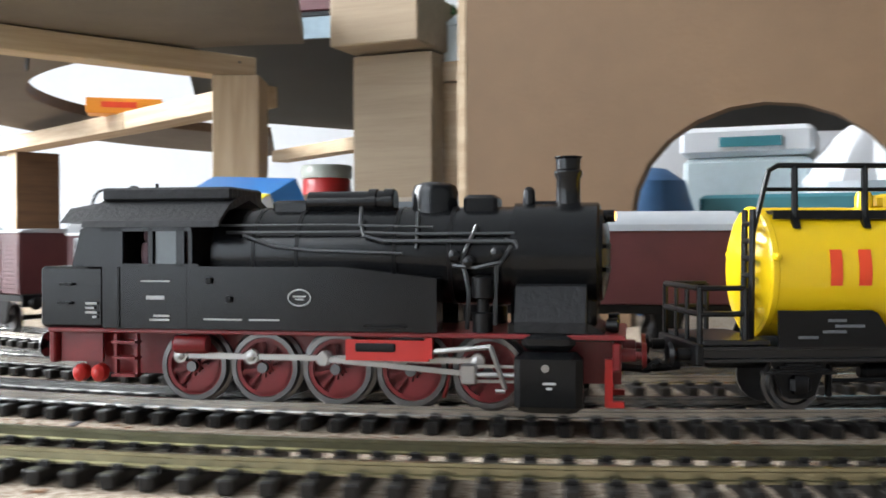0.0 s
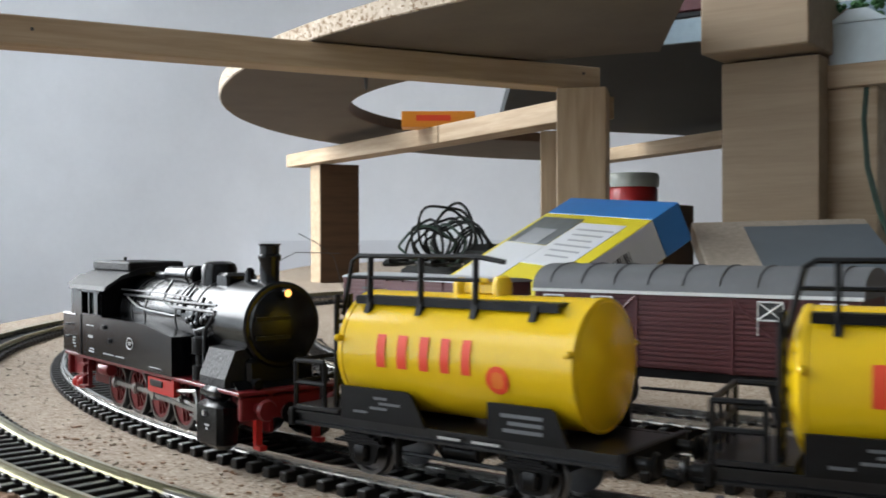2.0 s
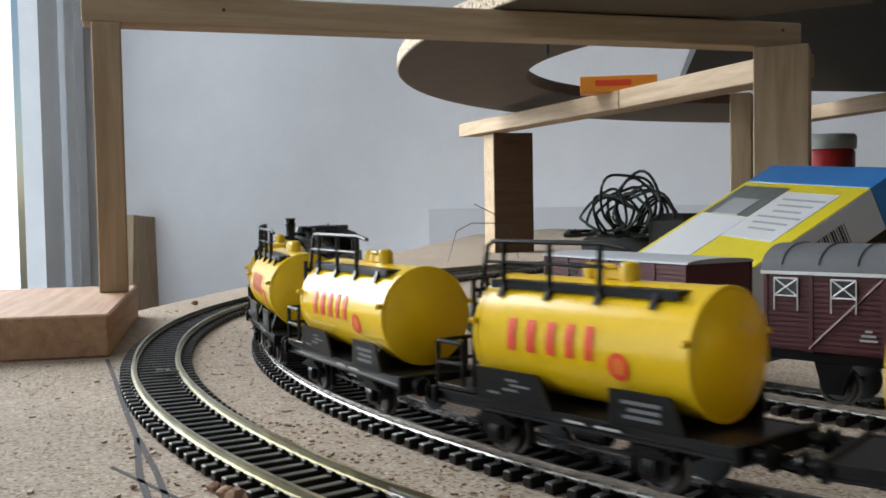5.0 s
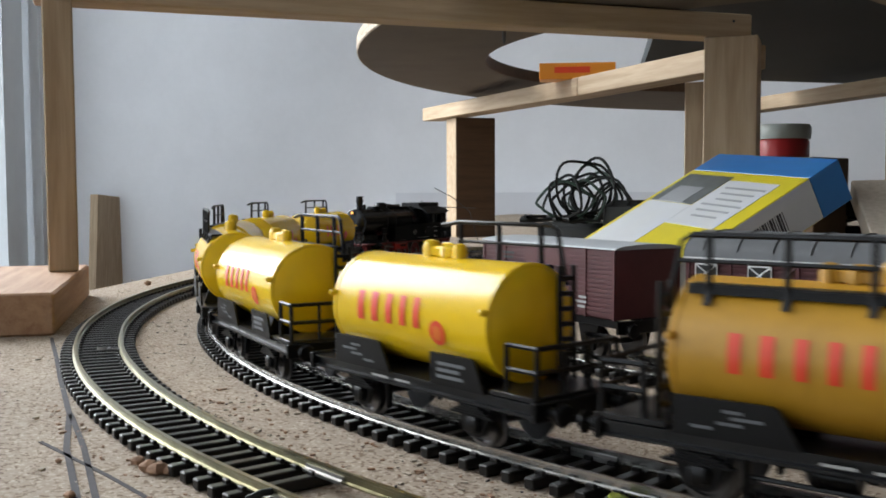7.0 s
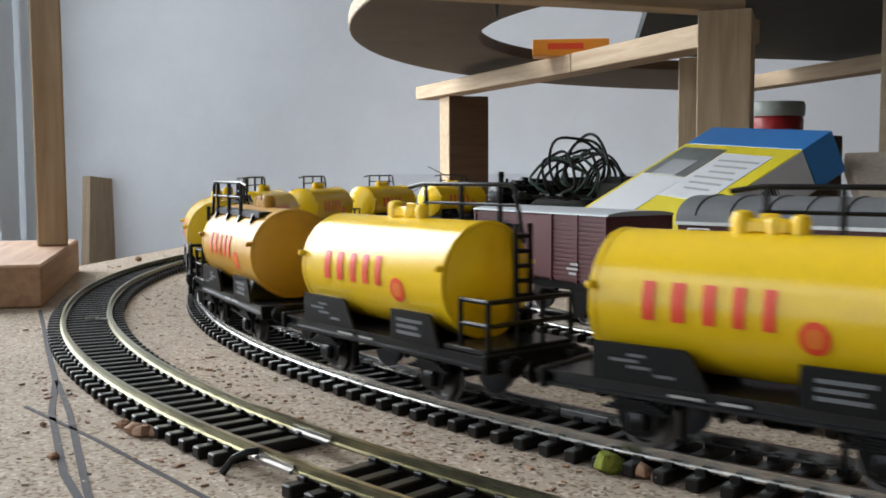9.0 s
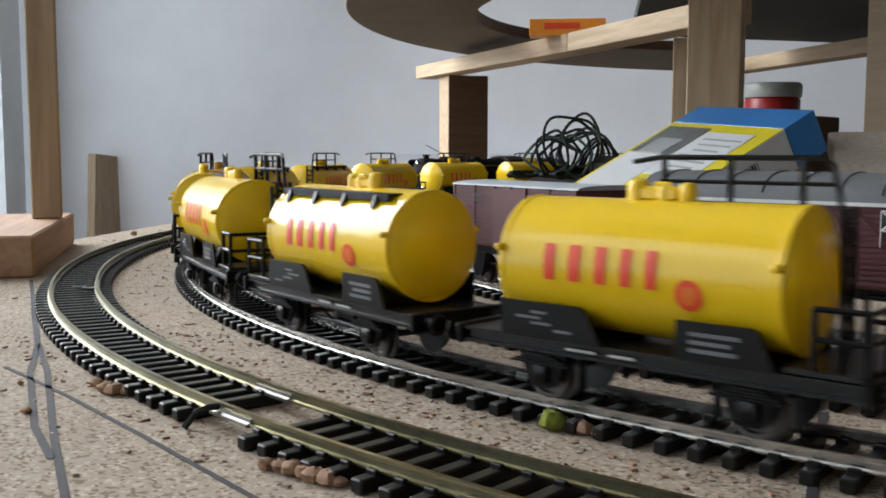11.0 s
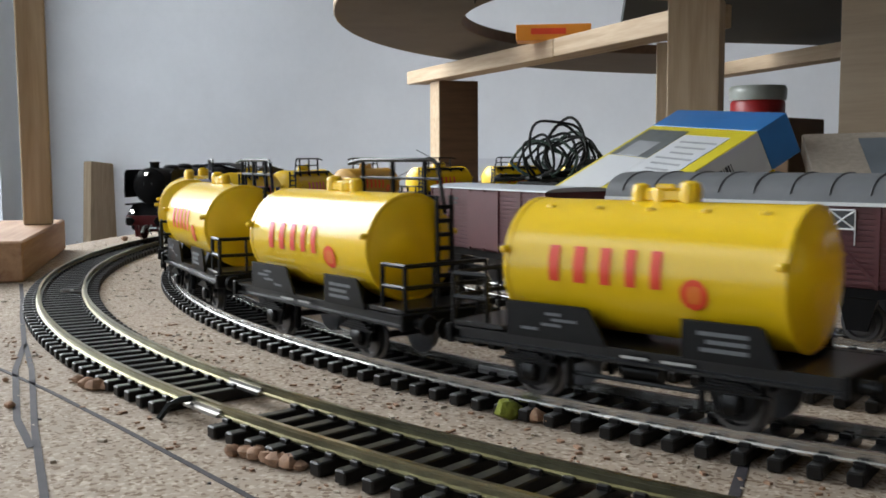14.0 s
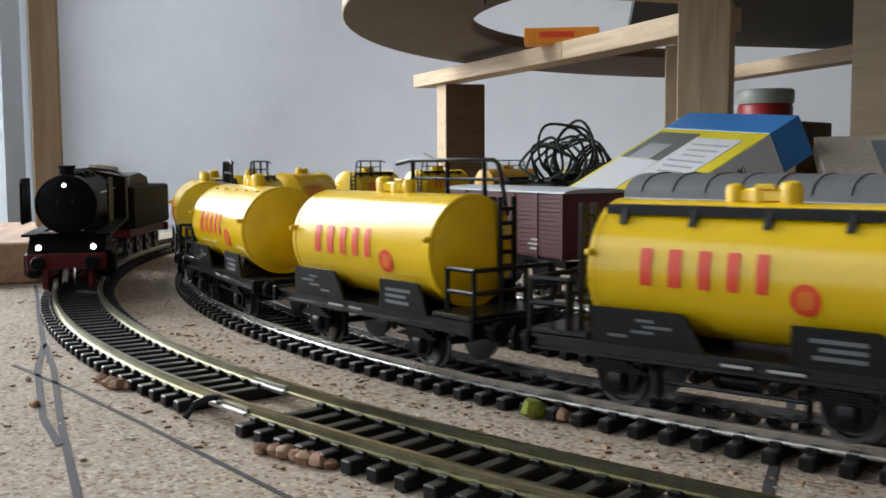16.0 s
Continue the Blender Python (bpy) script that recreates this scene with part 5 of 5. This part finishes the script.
    if kind == "van":
        for i in range(9):
            x = -h + 2 * h * (i + 0.5) / 9
            P("roof_seam", Mesh().tube([(x, p[0] * 1.004, p[1] + 0.0001) for p in out[1:-1]], 0.00028, 4), "roof_dark", par=rf)
        P("roof_edge", Mesh().box(0, y0 + 0.0010, eave, 2 * h + 0.0016, 0.0005, 0.0010), "window_white", par=rf)
    for s in (-1, 1):
        P("buffer_beam", Mesh().box(s * (h + 0.0006), 0, 0.0130, 0.0014, 0.0280, 0.0046, bevel=0.0003), "black_plastic")
        for y in (-0.0100, 0.0100):
            P("buffer", Mesh().lathe([(s * (h + 0.0012), 0.0014), (s * (h + 0.0042), 0.0012), (s * (h + 0.0044), 0.0026), (s * (h + 0.0052), 0.0022)], "x", 12, Matrix.Translation((0, y, 0.0122))), "black_plastic")
        axle(w, s * h * 0.60)
        for y in (-1, 1):
            P("axle_guard", Mesh().prism([(-0.0055, 0.0126), (0.0055, 0.0126), (0.0028, 0.0035), (-0.0028, 0.0035)], "y", y * 0.0120 - 0.0005, y * 0.0120 + 0.0008, Matrix.Translation((s * h * 0.60, 0, 0))), "black_plastic")
    return w


def on_track(deg, radius):
    p = ring(radius, deg, RAIL)
    return pose(p.x, p.y, p.z, 0, 0, deg - 90)


freight_wagon("box_wagon", "brown slatted box wagon with a flat grey roof", 0.094, True, 0.0395, 0.0412, "wagon_roof_pale", "box").matrix_basis = on_track(-105.9, R_SIDE)
freight_wagon("covered_van", "brown boarded van with rounded grey roof and white vents", 0.113, True, 0.0385, 0.0470, "wagon_roof", "van").matrix_basis = on_track(-89.3, R_SIDE)
freight_wagon("brown_coach", "reddish-brown coach wagon with pale grey roof", 0.120, True, 0.0390, 0.0455, "wagon_roof_pale", "coach").matrix_basis = on_track(-71.2, R_SIDE)


# ---------------------------------------------------------------- carton, cables and other things inside the loop
def carton():
    c = thing("carton", "tilted yellow and blue carton with a white label panel", "box")
    o, e1 = Vector((-0.289, 0.577, 0.0866)), Vector((0.90, -0.42, -0.06)).normalized()
    e2 = Vector((-0.30, -0.80, -0.47))
    e2 = (e2 - e1 * e2.dot(e1)).normalized()
    n = e1.cross(e2)
    n = n if n.z < 0 else -n
    m = Matrix((e1, e2, n)).transposed().to_4x4()
    m.translation = o
    c.matrix_basis = m
    W, L, D = 0.102, 0.128, 0.024
    P = lambda nm, x0, x1, y0, y1, z0, z1, mat, lab="": part(nm, Mesh().box((x0 + x1) / 2, (y0 + y1) / 2, (z0 + z1) / 2, x1 - x0, y1 - y0, z1 - z0, bevel=0.0003), mat, c, lab, 0)
    P("body", 0, W, 0.021, L, 0, D, "card_yellow")
    P("header", 0, W, 0, 0.0208, 0, D, "card_blue", "blue printed header")
    P("side_panel", W, W + 0.0004, 0.0215, L, 0.0006, D - 0.0006, "card_white", "white side with a bar code")
    P("photo_panel", 0.004, 0.046, 0.026, 0.058, -0.0003, 0.0, "card_photo", "dark photo panel")
    P("photo_panel", 0.012, 0.036, 0.040, 0.0575, -0.0005, -0.0002, "card_grey", "grey photographed shape")
    P("label_panel", 0.047, 0.090, 0.030, 0.078, -0.0003, 0.0, "card_white", "white label panel")
    P("label_panel", 0.004, 0.0468, 0.0585, 0.120, -0.0003, 0.0, "card_white", "white label panel")
    lines = Mesh()
    for i in range(6):
        lines.box(0.070, 0.038 + i * 0.006, -0.0004, 0.034 - (i % 3) * 0.006, 0.0016, 0.0002)
    tagged(part("lettering", lines, "card_grey", c, "illegible grey lettering"), kind="stuff")
    code = Mesh()
    for i in range(14):
        code.box(W + 0.0005, 0.044 + i * 0.0017, 0.013, 0.0002, 0.0004 + 0.0005 * (i * 7 % 3), 0.011)
    tagged(part("bar_code", code, "marker", c), kind="stuff")


carton()


def offcut():
    c = thing("board_offcut", "tilted chipboard offcut with grey-blue paper on it", "board")
    o, e1 = Vector((-0.205, 0.572, 0.0695)), Vector((0.86, 0.50, 0.02)).normalized()
    e2 = Vector((0.12, -0.90, -0.36))
    e2 = (e2 - e1 * e2.dot(e1)).normalized()
    n = e1.cross(e2)
    n = n if n.z < 0 else -n
    m = Matrix((e1, e2, n)).transposed().to_4x4()
    m.translation = o
    c.matrix_basis = m
    part("board", Mesh().box(0.050, 0.075, 0.006, 0.100, 0.150, 0.012, bevel=0.0006), "chip_pale", c, "", 0)
    part("paper", Mesh().box(0.064, 0.070, -0.0003, 0.070, 0.120, 0.0005), "paper_grey", c, "grey-blue paper", 0)


offcut()


def cables():
    rnd = random.Random(7)
    base = thing("power_supply", "black plastic power supply box", "power supply", mesh=Mesh().box(-0.527, 0.775, 0.017, 0.085, 0.06, 0.034, bevel=0.004), mat="cable_black", smooth=0)
    thing("mains_adapter", "rounded black plug adapter beside the cable coil", "adapter", mesh=Mesh().box(-0.462, 0.745, 0.0275, 0.045, 0.035, 0.055, bevel=0.006), mat="cable_black", smooth=0)
    coil = thing("cable_coil", "loosely coiled black cable heaped on a power supply", "cable", m=pose(-0.511, 0.731, 0.0585, 0, 0, 34))
    for i in range(12):
        pts = []
        rx, rz = rnd.uniform(0.018, 0.036), rnd.uniform(0.014, 0.026)
        ox, oy = rnd.uniform(-0.012, 0.020), rnd.uniform(-0.012, 0.012)
        oz = -0.022 + rz + rnd.uniform(0, 0.004)
        ph, tilt, lean = rnd.uniform(0, 6.28), rnd.uniform(-0.9, 0.9), rnd.uniform(-0.5, 0.5)
        for k in range(30):
            t = 2 * math.pi * k / 30
            x, z = rx * math.cos(t) + lean * rz * math.sin(t) * 0.6, rz * math.sin(t)
            pts.append((ox + x * math.cos(tilt), oy + x * math.sin(tilt) + 0.004 * math.sin(2 * t + ph), oz + z + 0.003 * math.sin(3 * t + ph)))
        part("loop", Mesh().tube(pts, 0.0013, 6, closed=True), "cable_black" if i % 4 else "cable_green", coil)
    for i in range(3):
        pts = [(0.012 + 0.036 * k / 8 + 0.002 * i, 0.004 * i - 0.004, -0.010 + 0.022 * math.sin(math.pi * k / 8) ** 0.8 - 0.002 * i) for k in range(9)]
        part("loop", Mesh().tube(pts, 0.0013, 6), "cable_black", coil)
    for i in range(6):
        pts = [(-0.046 + 0.014 * k + rnd.uniform(-0.004, 0.004), rnd.uniform(-0.02, 0.02), -0.0225 + rnd.uniform(0, 0.005)) for k in range(6)]
        part("strand", Mesh().tube(pts, 0.0014, 6), "cable_black", coil)
    part("plug", Mesh().lathe([(-0.050, 0.0012), (-0.048, 0.0026), (-0.036, 0.0026), (-0.034, 0.0014)], "x", 10, Matrix.Translation((0, -0.012, -0.021))), "cable_black", coil)
    # thin loose wires near the wall side
    for pts in ([(-0.80, 0.80, 0.0), (-0.80, 0.815, 0.035), (-0.795, 0.835, 0.044), (-0.79, 0.87, 0.043), (-0.785, 0.90, 0.042)], [(-0.80, 0.845, 0.066), (-0.795, 0.87, 0.055), (-0.79, 0.895, 0.037), (-0.785, 0.905, 0.0)]):
        thing("loose_wire", "thin loose grey wire", "wire", "loose wires", mesh=Mesh().tube(pts, 0.0005, 5), mat="pipe_grey")


cables()


def jar():
    thing("cardboard_box", "plain brown cardboard box", "box", mesh=Mesh().box(-0.487, 1.101, 0.049, 0.10, 0.09, 0.098, bevel=0.001), mat="fibreboard", smooth=0)
    j = thing("jar", "red jar with a pale lid", "jar", m=pose(-0.487, 1.081, 0.098))
    part("body", Mesh().lathe([(0, 0.028), (0.002, 0.030), (0.018, 0.030), (0.021, 0.028)], "z", 28), "jar_red", j)
    part("lid", Mesh().lathe([(0.021, 0.031), (0.026, 0.0318), (0.034, 0.0318), (0.037, 0.030), (0.037, 0.0002)], "z", 28), "jar_pale", j, "pale lid")
    o = thing("orange_carton", "small orange carton resting on a pine batten", "box", mesh=Mesh().box(0, 0, 0, 0.075, 0.03, 0.016, bevel=0.0006), mat="orange_card", m=pose(-0.585, 0.831, 0.1815, 0, 0, 37), smooth=0)
    part("print", Mesh().box(-0.005, -0.0152, 0.001, 0.035, 0.0005, 0.006), "print_red", o, "reddish print", 0)


jar()


def black_crate():
    """A dark ribbed crate among the shadows under the deck."""
    c = thing("black_crate", "black ribbed plastic crate under the raised deck", "crate", m=pose(-0.27, 1.195, 0, 0, 0, 38))
    part("body", Mesh().box(0, 0, 0.0445, 0.150, 0.070, 0.085, bevel=0.002), "black_matte", c, smooth=0)
    part("rim", Mesh().box(0, 0, 0.0905, 0.156, 0.076, 0.007, bevel=0.0015), "black_plastic", c, smooth=0)
    for i in range(9):
        part("rib", Mesh().box(-0.064 + i * 0.016, -0.0365, 0.044, 0.004, 0.003, 0.082, bevel=0.0006), "black_plastic", c, smooth=0)


black_crate()


def arch_clutter():
    crate = thing("plastic_crate", "white plastic packaging with a shallow lid behind the arch", "packaging")
    part("body", Mesh().box(0.06, 0.66, 0.046, 0.075, 0.06, 0.092, bevel=0.003), "paper_pale", crate, smooth=0)
    part("lid", Mesh().box(0.06, 0.66, 0.1015, 0.079, 0.064, 0.018, bevel=0.003), "acrylic", crate, "greyish lid", 0)
    thing("teal_box", "teal box behind the arch", "packaging", mesh=Mesh().box(0.10, 0.60, 0.034, 0.12, 0.04, 0.066, bevel=0.002), mat="teal", smooth=0)
    lb = thing("blue_label", "blue printed label on white packaging", "label", mesh=Mesh().box(0.063, 0.6274, 0.101, 0.036, 0.0010, 0.006), mat="teal", smooth=0)
    thing("blue_bottle", "rounded blue plastic bottle behind the arch", "bottle", mesh=Mesh().lathe([(0, 0.024), (0.055, 0.024), (0.075, 0.018), (0.082, 0.008), (0.083, 0.0002)], "z", 24, Matrix.Translation((0.015, 0.575, 0))), mat="package_blue")
    bag = Mesh().lathe([(0.0, 0.0002), (0.0, 0.030), (0.012, 0.036), (0.03, 0.034), (0.045, 0.037), (0.06, 0.034), (0.075, 0.036), (0.088, 0.028), (0.1, 0.02), (0.108, 0.011), (0.112, 0.0002)], "z", 26)
    crease = random.Random(3)
    bag.v = [(0.128 + x * crease.uniform(0.84, 1.14), 0.637 + y * crease.uniform(0.6, 0.85), z) for x, y, z in bag.v]
    thing("plastic_bag", "crumpled grey-white plastic bag behind the arch", "bag", mesh=bag, mat="acrylic", smooth=20)
    # things on the pillar's shelf
    sh = thing("shelf_block", "small wooden ledge beside the pillar", "ledge", mesh=Mesh().box(-0.130, 0.666, 0.160, 0.042, 0.04, 0.014, bevel=0.0006).box(-0.133, 0.666, 0.0765, 0.03, 0.03, 0.153, bevel=0.0006), mat="pine", smooth=0)
    hs = thing("model_house", "pale blue model house with green roof greenery", "model house", m=pose(-0.130, 0.666, 0.167))
    part("wall", Mesh().box(0, 0, 0.013, 0.034, 0.03, 0.026, bevel=0.0005), "paper_pale", hs, "", 0)
    part("roof", Mesh().prism([(-0.018, 0.026), (0.018, 0.026), (0.006, 0.034), (-0.006, 0.034)], "y", -0.016, 0.016), "paper_pale", hs, "", 0)
    rnd = random.Random(5)
    gr = Mesh()
    for i in range(60):
        gr.lathe([(-0.002, 0.0004), (0, 0.0022), (0.002, 0.0003)], "z", 5, Matrix.Translation((rnd.uniform(-0.017, 0.017), rnd.uniform(-0.014, 0.014), 0.037 + rnd.uniform(-0.003, 0.006))))
    tagged(part("greenery", gr, "leaf_green", hs, "dark green foliage", 0), kind="stuff")
    thing("tall_panel", "pale bluish panel standing behind the arch board", "panel", mesh=Mesh().box(-0.080, 0.71, 0.11, 0.05, 0.008, 0.22, bevel=0.0006), mat="paper_pale", smooth=0)
    thing("hanging_cable", "dark green cable hanging beside the pillar", "cable", mesh=Mesh().tube([(-0.122, 0.640, 0.150), (-0.121, 0.630, 0.13), (-0.112, 0.600, 0.10), (-0.098, 0.565, 0.075), (-0.084, 0.535, 0.055), (-0.078, 0.525, 0.0)], 0.0016, 8), mat="cable_green")


arch_clutter()


def debris():
    rnd = random.Random(11)
    def lump(name, x, y, r, mat, label, flat=0.7):
        me = Mesh()
        vs, fs = [], []
        n, k = 9, 5
        for i in range(k + 1):
            a = math.pi * i / k
            for j in range(n):
                t = 2 * math.pi * j / n
                q = r * rnd.uniform(0.78, 1.15)
                vs.append((x + q * math.sin(a) * math.cos(t), y + q * math.sin(a) * math.sin(t), max(0.0, r * flat * 0.8 + q * flat * math.cos(a))))
        for i in range(k):
            for j in range(n):
                fs.append((i * n + j, i * n + (j + 1) % n, (i + 1) * n + (j + 1) % n, (i + 1) * n + j))
        fs += [tuple(range(n)), tuple(range(k * n, k * n + n))]
        return thing(name, label, "debris", "debris on the board", mesh=me.add(vs, fs), mat=mat, smooth=40)
    lump("moss_tuft", -0.0930, 0.1780, 0.0034, "moss", "small yellow-green moss tuft beside the rail")
    lump("stone", -0.0865, 0.1795, 0.0024, "crumb", "brown stone crumb beside the rail")
    lump("stone", -0.0820, 0.1790, 0.0019, "crumb", "brown stone crumb beside the rail")
    for x, y, r in ((-0.1966, 0.1292, 0.0020), (-0.1895, 0.1280, 0.0026), (-0.1862, 0.1284, 0.0028), (-0.1838, 0.1300, 0.0020), (-0.184, 0.1063, 0.0015), (-0.1140, 0.1203, 0.0022), (-0.1112, 0.1214, 0.0022), (-0.1085, 0.1218, 0.0026), (-0.1055, 0.1222, 0.0022), (-0.1025, 0.1222, 0.0026), (-0.0995, 0.1229, 0.0026), (-0.0972, 0.1236, 0.0018), (-0.2125, 0.117, 0.0010), (-0.60, 0.36, 0.003), (-0.50, 0.318, 0.0022), (-0.512, 0.320, 0.0018)):
        lump("crumb", x, y, r * 0.85, "crumb", "reddish-brown crumb of cork on the board")
    def scatter(name, label, mat, n, bands, a0, a1, lo, hi):
        me = Mesh()
        for i in range(n):
            r0, r1 = bands[i % len(bands)]
            p = ring(rnd.uniform(r0, r1), rnd.uniform(a0, a1))
            q = rnd.uniform(lo, hi) * rnd.uniform(0.6, 1.0)
            me.box(0, 0, q * 0.28, q * rnd.uniform(1.2, 2.6), q, q * 0.6, pose(p.x, p.y, 0, 0, 0, rnd.uniform(0, 180)))
        thing(name, label, "wood chips", kind="stuff", mesh=me, mat=mat, smooth=0)
    gap, wide = (R_TRAIN + 0.0155, R_OUT - 0.0155), (R_OUT + 0.0155, R_OUT + 0.10)
    scatter("wood_chips", "loose pale wood chips on the board", "chip_pale", 520, (gap, wide), -150, -70, 0.0004, 0.0011)
    scatter("cork_crumbs", "fine brown cork crumbs between the tracks", "crumb", 300, (gap, gap, (R_OUT + 0.0155, R_OUT + 0.024)), -108, -66, 0.0004, 0.0010)
    scatter("bark_dust", "dark specks of bark beside the sleepers", "marker", 110, (gap, wide), -140, -70, 0.0003, 0.0006)
    # a small bright clip lying on the sleepers, feed wire and fish plates
    thing("wire_clip", "small bright wire clip lying between the rails", "clip", mesh=Mesh().tube([(-0.3420, 0.1925, 0.0046), (-0.3395, 0.1965, 0.0046), (-0.3360, 0.1935, 0.0046), (-0.3335, 0.1975, 0.0046)], 0.0006, 6), mat="rod_steel")
    fw = thing("feed_wire", "dark feed wire soldered to the rail", "wire", mesh=Mesh().tube([(-0.1440, 0.1300, 0.0046), (-0.1448, 0.1280, 0.0046), (-0.1466, 0.1258, 0.0034), (-0.1480, 0.1240, 0.0004)], 0.0008, 6), mat="cable_black")
    for deg, rr in ((-95.5, R_OUT - 0.00855), (-94.3, R_OUT + 0.00855), (-92.2, R_TRAIN - 0.00855)):
        me = arc_bar(rr, deg - 0.75, deg + 0.75, [(-0.0016, 0), (0.0016, 0), (0.0016, 0.0007), (0.0007, 0.0009), (0.0007, 0.0016), (-0.0007, 0.0016), (-0.0007, 0.0009), (-0.0016, 0.0007)], 3, 0.0028)
        thing("fish_plate", "bright metal joiner clamped round two rail ends", "rail joiner", "rail joiners", mesh=me, mat="rod_steel", smooth=0)

    thing("screw_tip", "thin screw tip poking out under the curved plate", "screw", mesh=Mesh().lathe([(0.1772, 0.0003), (0.1800, 0.0014), (0.1882, 0.0016)], "z", 8, Matrix.Translation((-0.488, 0.6045, 0))), mat="pipe_grey")


debris()


# ---------------------------------------------------------------- trains on their way
# angle of the leading wagon's middle round the layout centre, by time
RUN = ((0, -64.0), (0.5, -70.95), (1, -77.55), (1.5, -84.2), (2, -90.6), (2.5, -97.45), (3, -103.2), (3.5, -109.25), (5.8, -138.4), (6.5, -147.4), (7.5, -159.9), (8.6, -172.9), (10.8, -199.3), (12.5, -218.0), (13.5, -229.0), (14.5, -240.4), (16, -255.9))
PITCH = 11.397


def train_angle(t):
    """Degrees round the centre of the first wagon's middle at t seconds."""
    def at(i):
        return RUN[max(0, min(i, len(RUN) - 1))]
    k = max(i for i in range(len(RUN) - 1) if RUN[i][0] <= t)
    (t0, a0), (t1, a1) = RUN[k], RUN[k + 1]
    slope = lambda i: (at(i + 1)[1] - at(i - 1)[1]) / (at(i + 1)[0] - at(i - 1)[0])
    h = t1 - t0
    u = (t - t0) / h
    return (2 * u**3 - 3 * u**2 + 1) * a0 + (u**3 - 2 * u**2 + u) * h * slope(k) + (3 * u**2 - 2 * u**3) * a1 + (u**3 - u**2) * h * slope(k + 1)


def at_angle(deg, radius=R_TRAIN, turned=False, ahead=True):
    p = ring(radius, deg, RAIL)
    return pose(p.x, p.y, p.z, 0, 0, deg + (-90 if ahead else 90) + (180 if turned else 0))


# upper case: walkway on the outer side; lower case: the wagon runs turned round
STYLES = "AAAAaaAaaCaaaDaCaaa"
OCHRE = (6,)
models = {}
TANKS = []
for i, st in enumerate(STYLES):
    key = (st.upper(), i in OCHRE)
    if key not in models:
        models[key] = tank_wagon(key[0], "tank_ochre" if i in OCHRE else "tank_yellow", "weathered orange model tank wagon with faded red lettering" if i in OCHRE else "yellow model tank wagon with red lettering on a black underframe")
        TANKS.append(models[key])
    else:
        TANKS.append(copy_thing(models[key], Matrix.Identity(4)))
ENGINE, WHEELS, RODS = tank_engine()
ENGINE_2, TENDER = tender_engine()


def motions():
    times = [i * 0.5 for i in range(33)]
    for i, w in enumerate(TANKS):
        back = STYLES[i].islower()
        walk(w, [(t, at_angle(train_angle(t) + i * PITCH, turned=back)) for t in times])
    walk(ENGINE, [(t, at_angle(train_angle(t) - 13.70)) for t in times])
    walk(ENGINE_2, [(t, at_angle(-121.5 + 12.9 * (t - 16), R_OUT, ahead=False)) for t in times])
    walk(TENDER, [(t, at_angle(-133.4 + 12.9 * (t - 16), R_OUT, ahead=False)) for t in times])
    # rolling wheels and rods
    rate = math.degrees(radians(12.83) * R_TRAIN / LOCO_R)
    steps = [i / 15 for i in range(241)]
    for ax, x in zip(WHEELS, LOCO_X):
        walk(ax, [(t, pose(x, 0, LOCO_R, 0, 40 + rate * t, 0)) for t in steps])
    long_rod = 0.0320
    for cr, co, xh in RODS:
        a = [(t, radians(40 + rate * t)) for t in steps]
        walk(cr, [(t, pose(CRANK * math.sin(q), 0, LOCO_R + CRANK * math.cos(q))) for t, q in a])
        rc, rx = [], []
        for t, q in a:
            px_, pz = LOCO_X[2] + CRANK * math.sin(q), LOCO_R + CRANK * math.cos(q)
            hx = px_ - math.sqrt(long_rod ** 2 - (pz - LOCO_R) ** 2)
            ang = math.degrees(math.asin((pz - LOCO_R) / long_rod))
            rc.append((t, pose((px_ + hx) / 2, 0, (pz + LOCO_R) / 2, 0, -ang, 0)))
            rx.append((t, pose(hx, 0, LOCO_R)))
        walk(co, rc)
        walk(xh, rx)


motions()
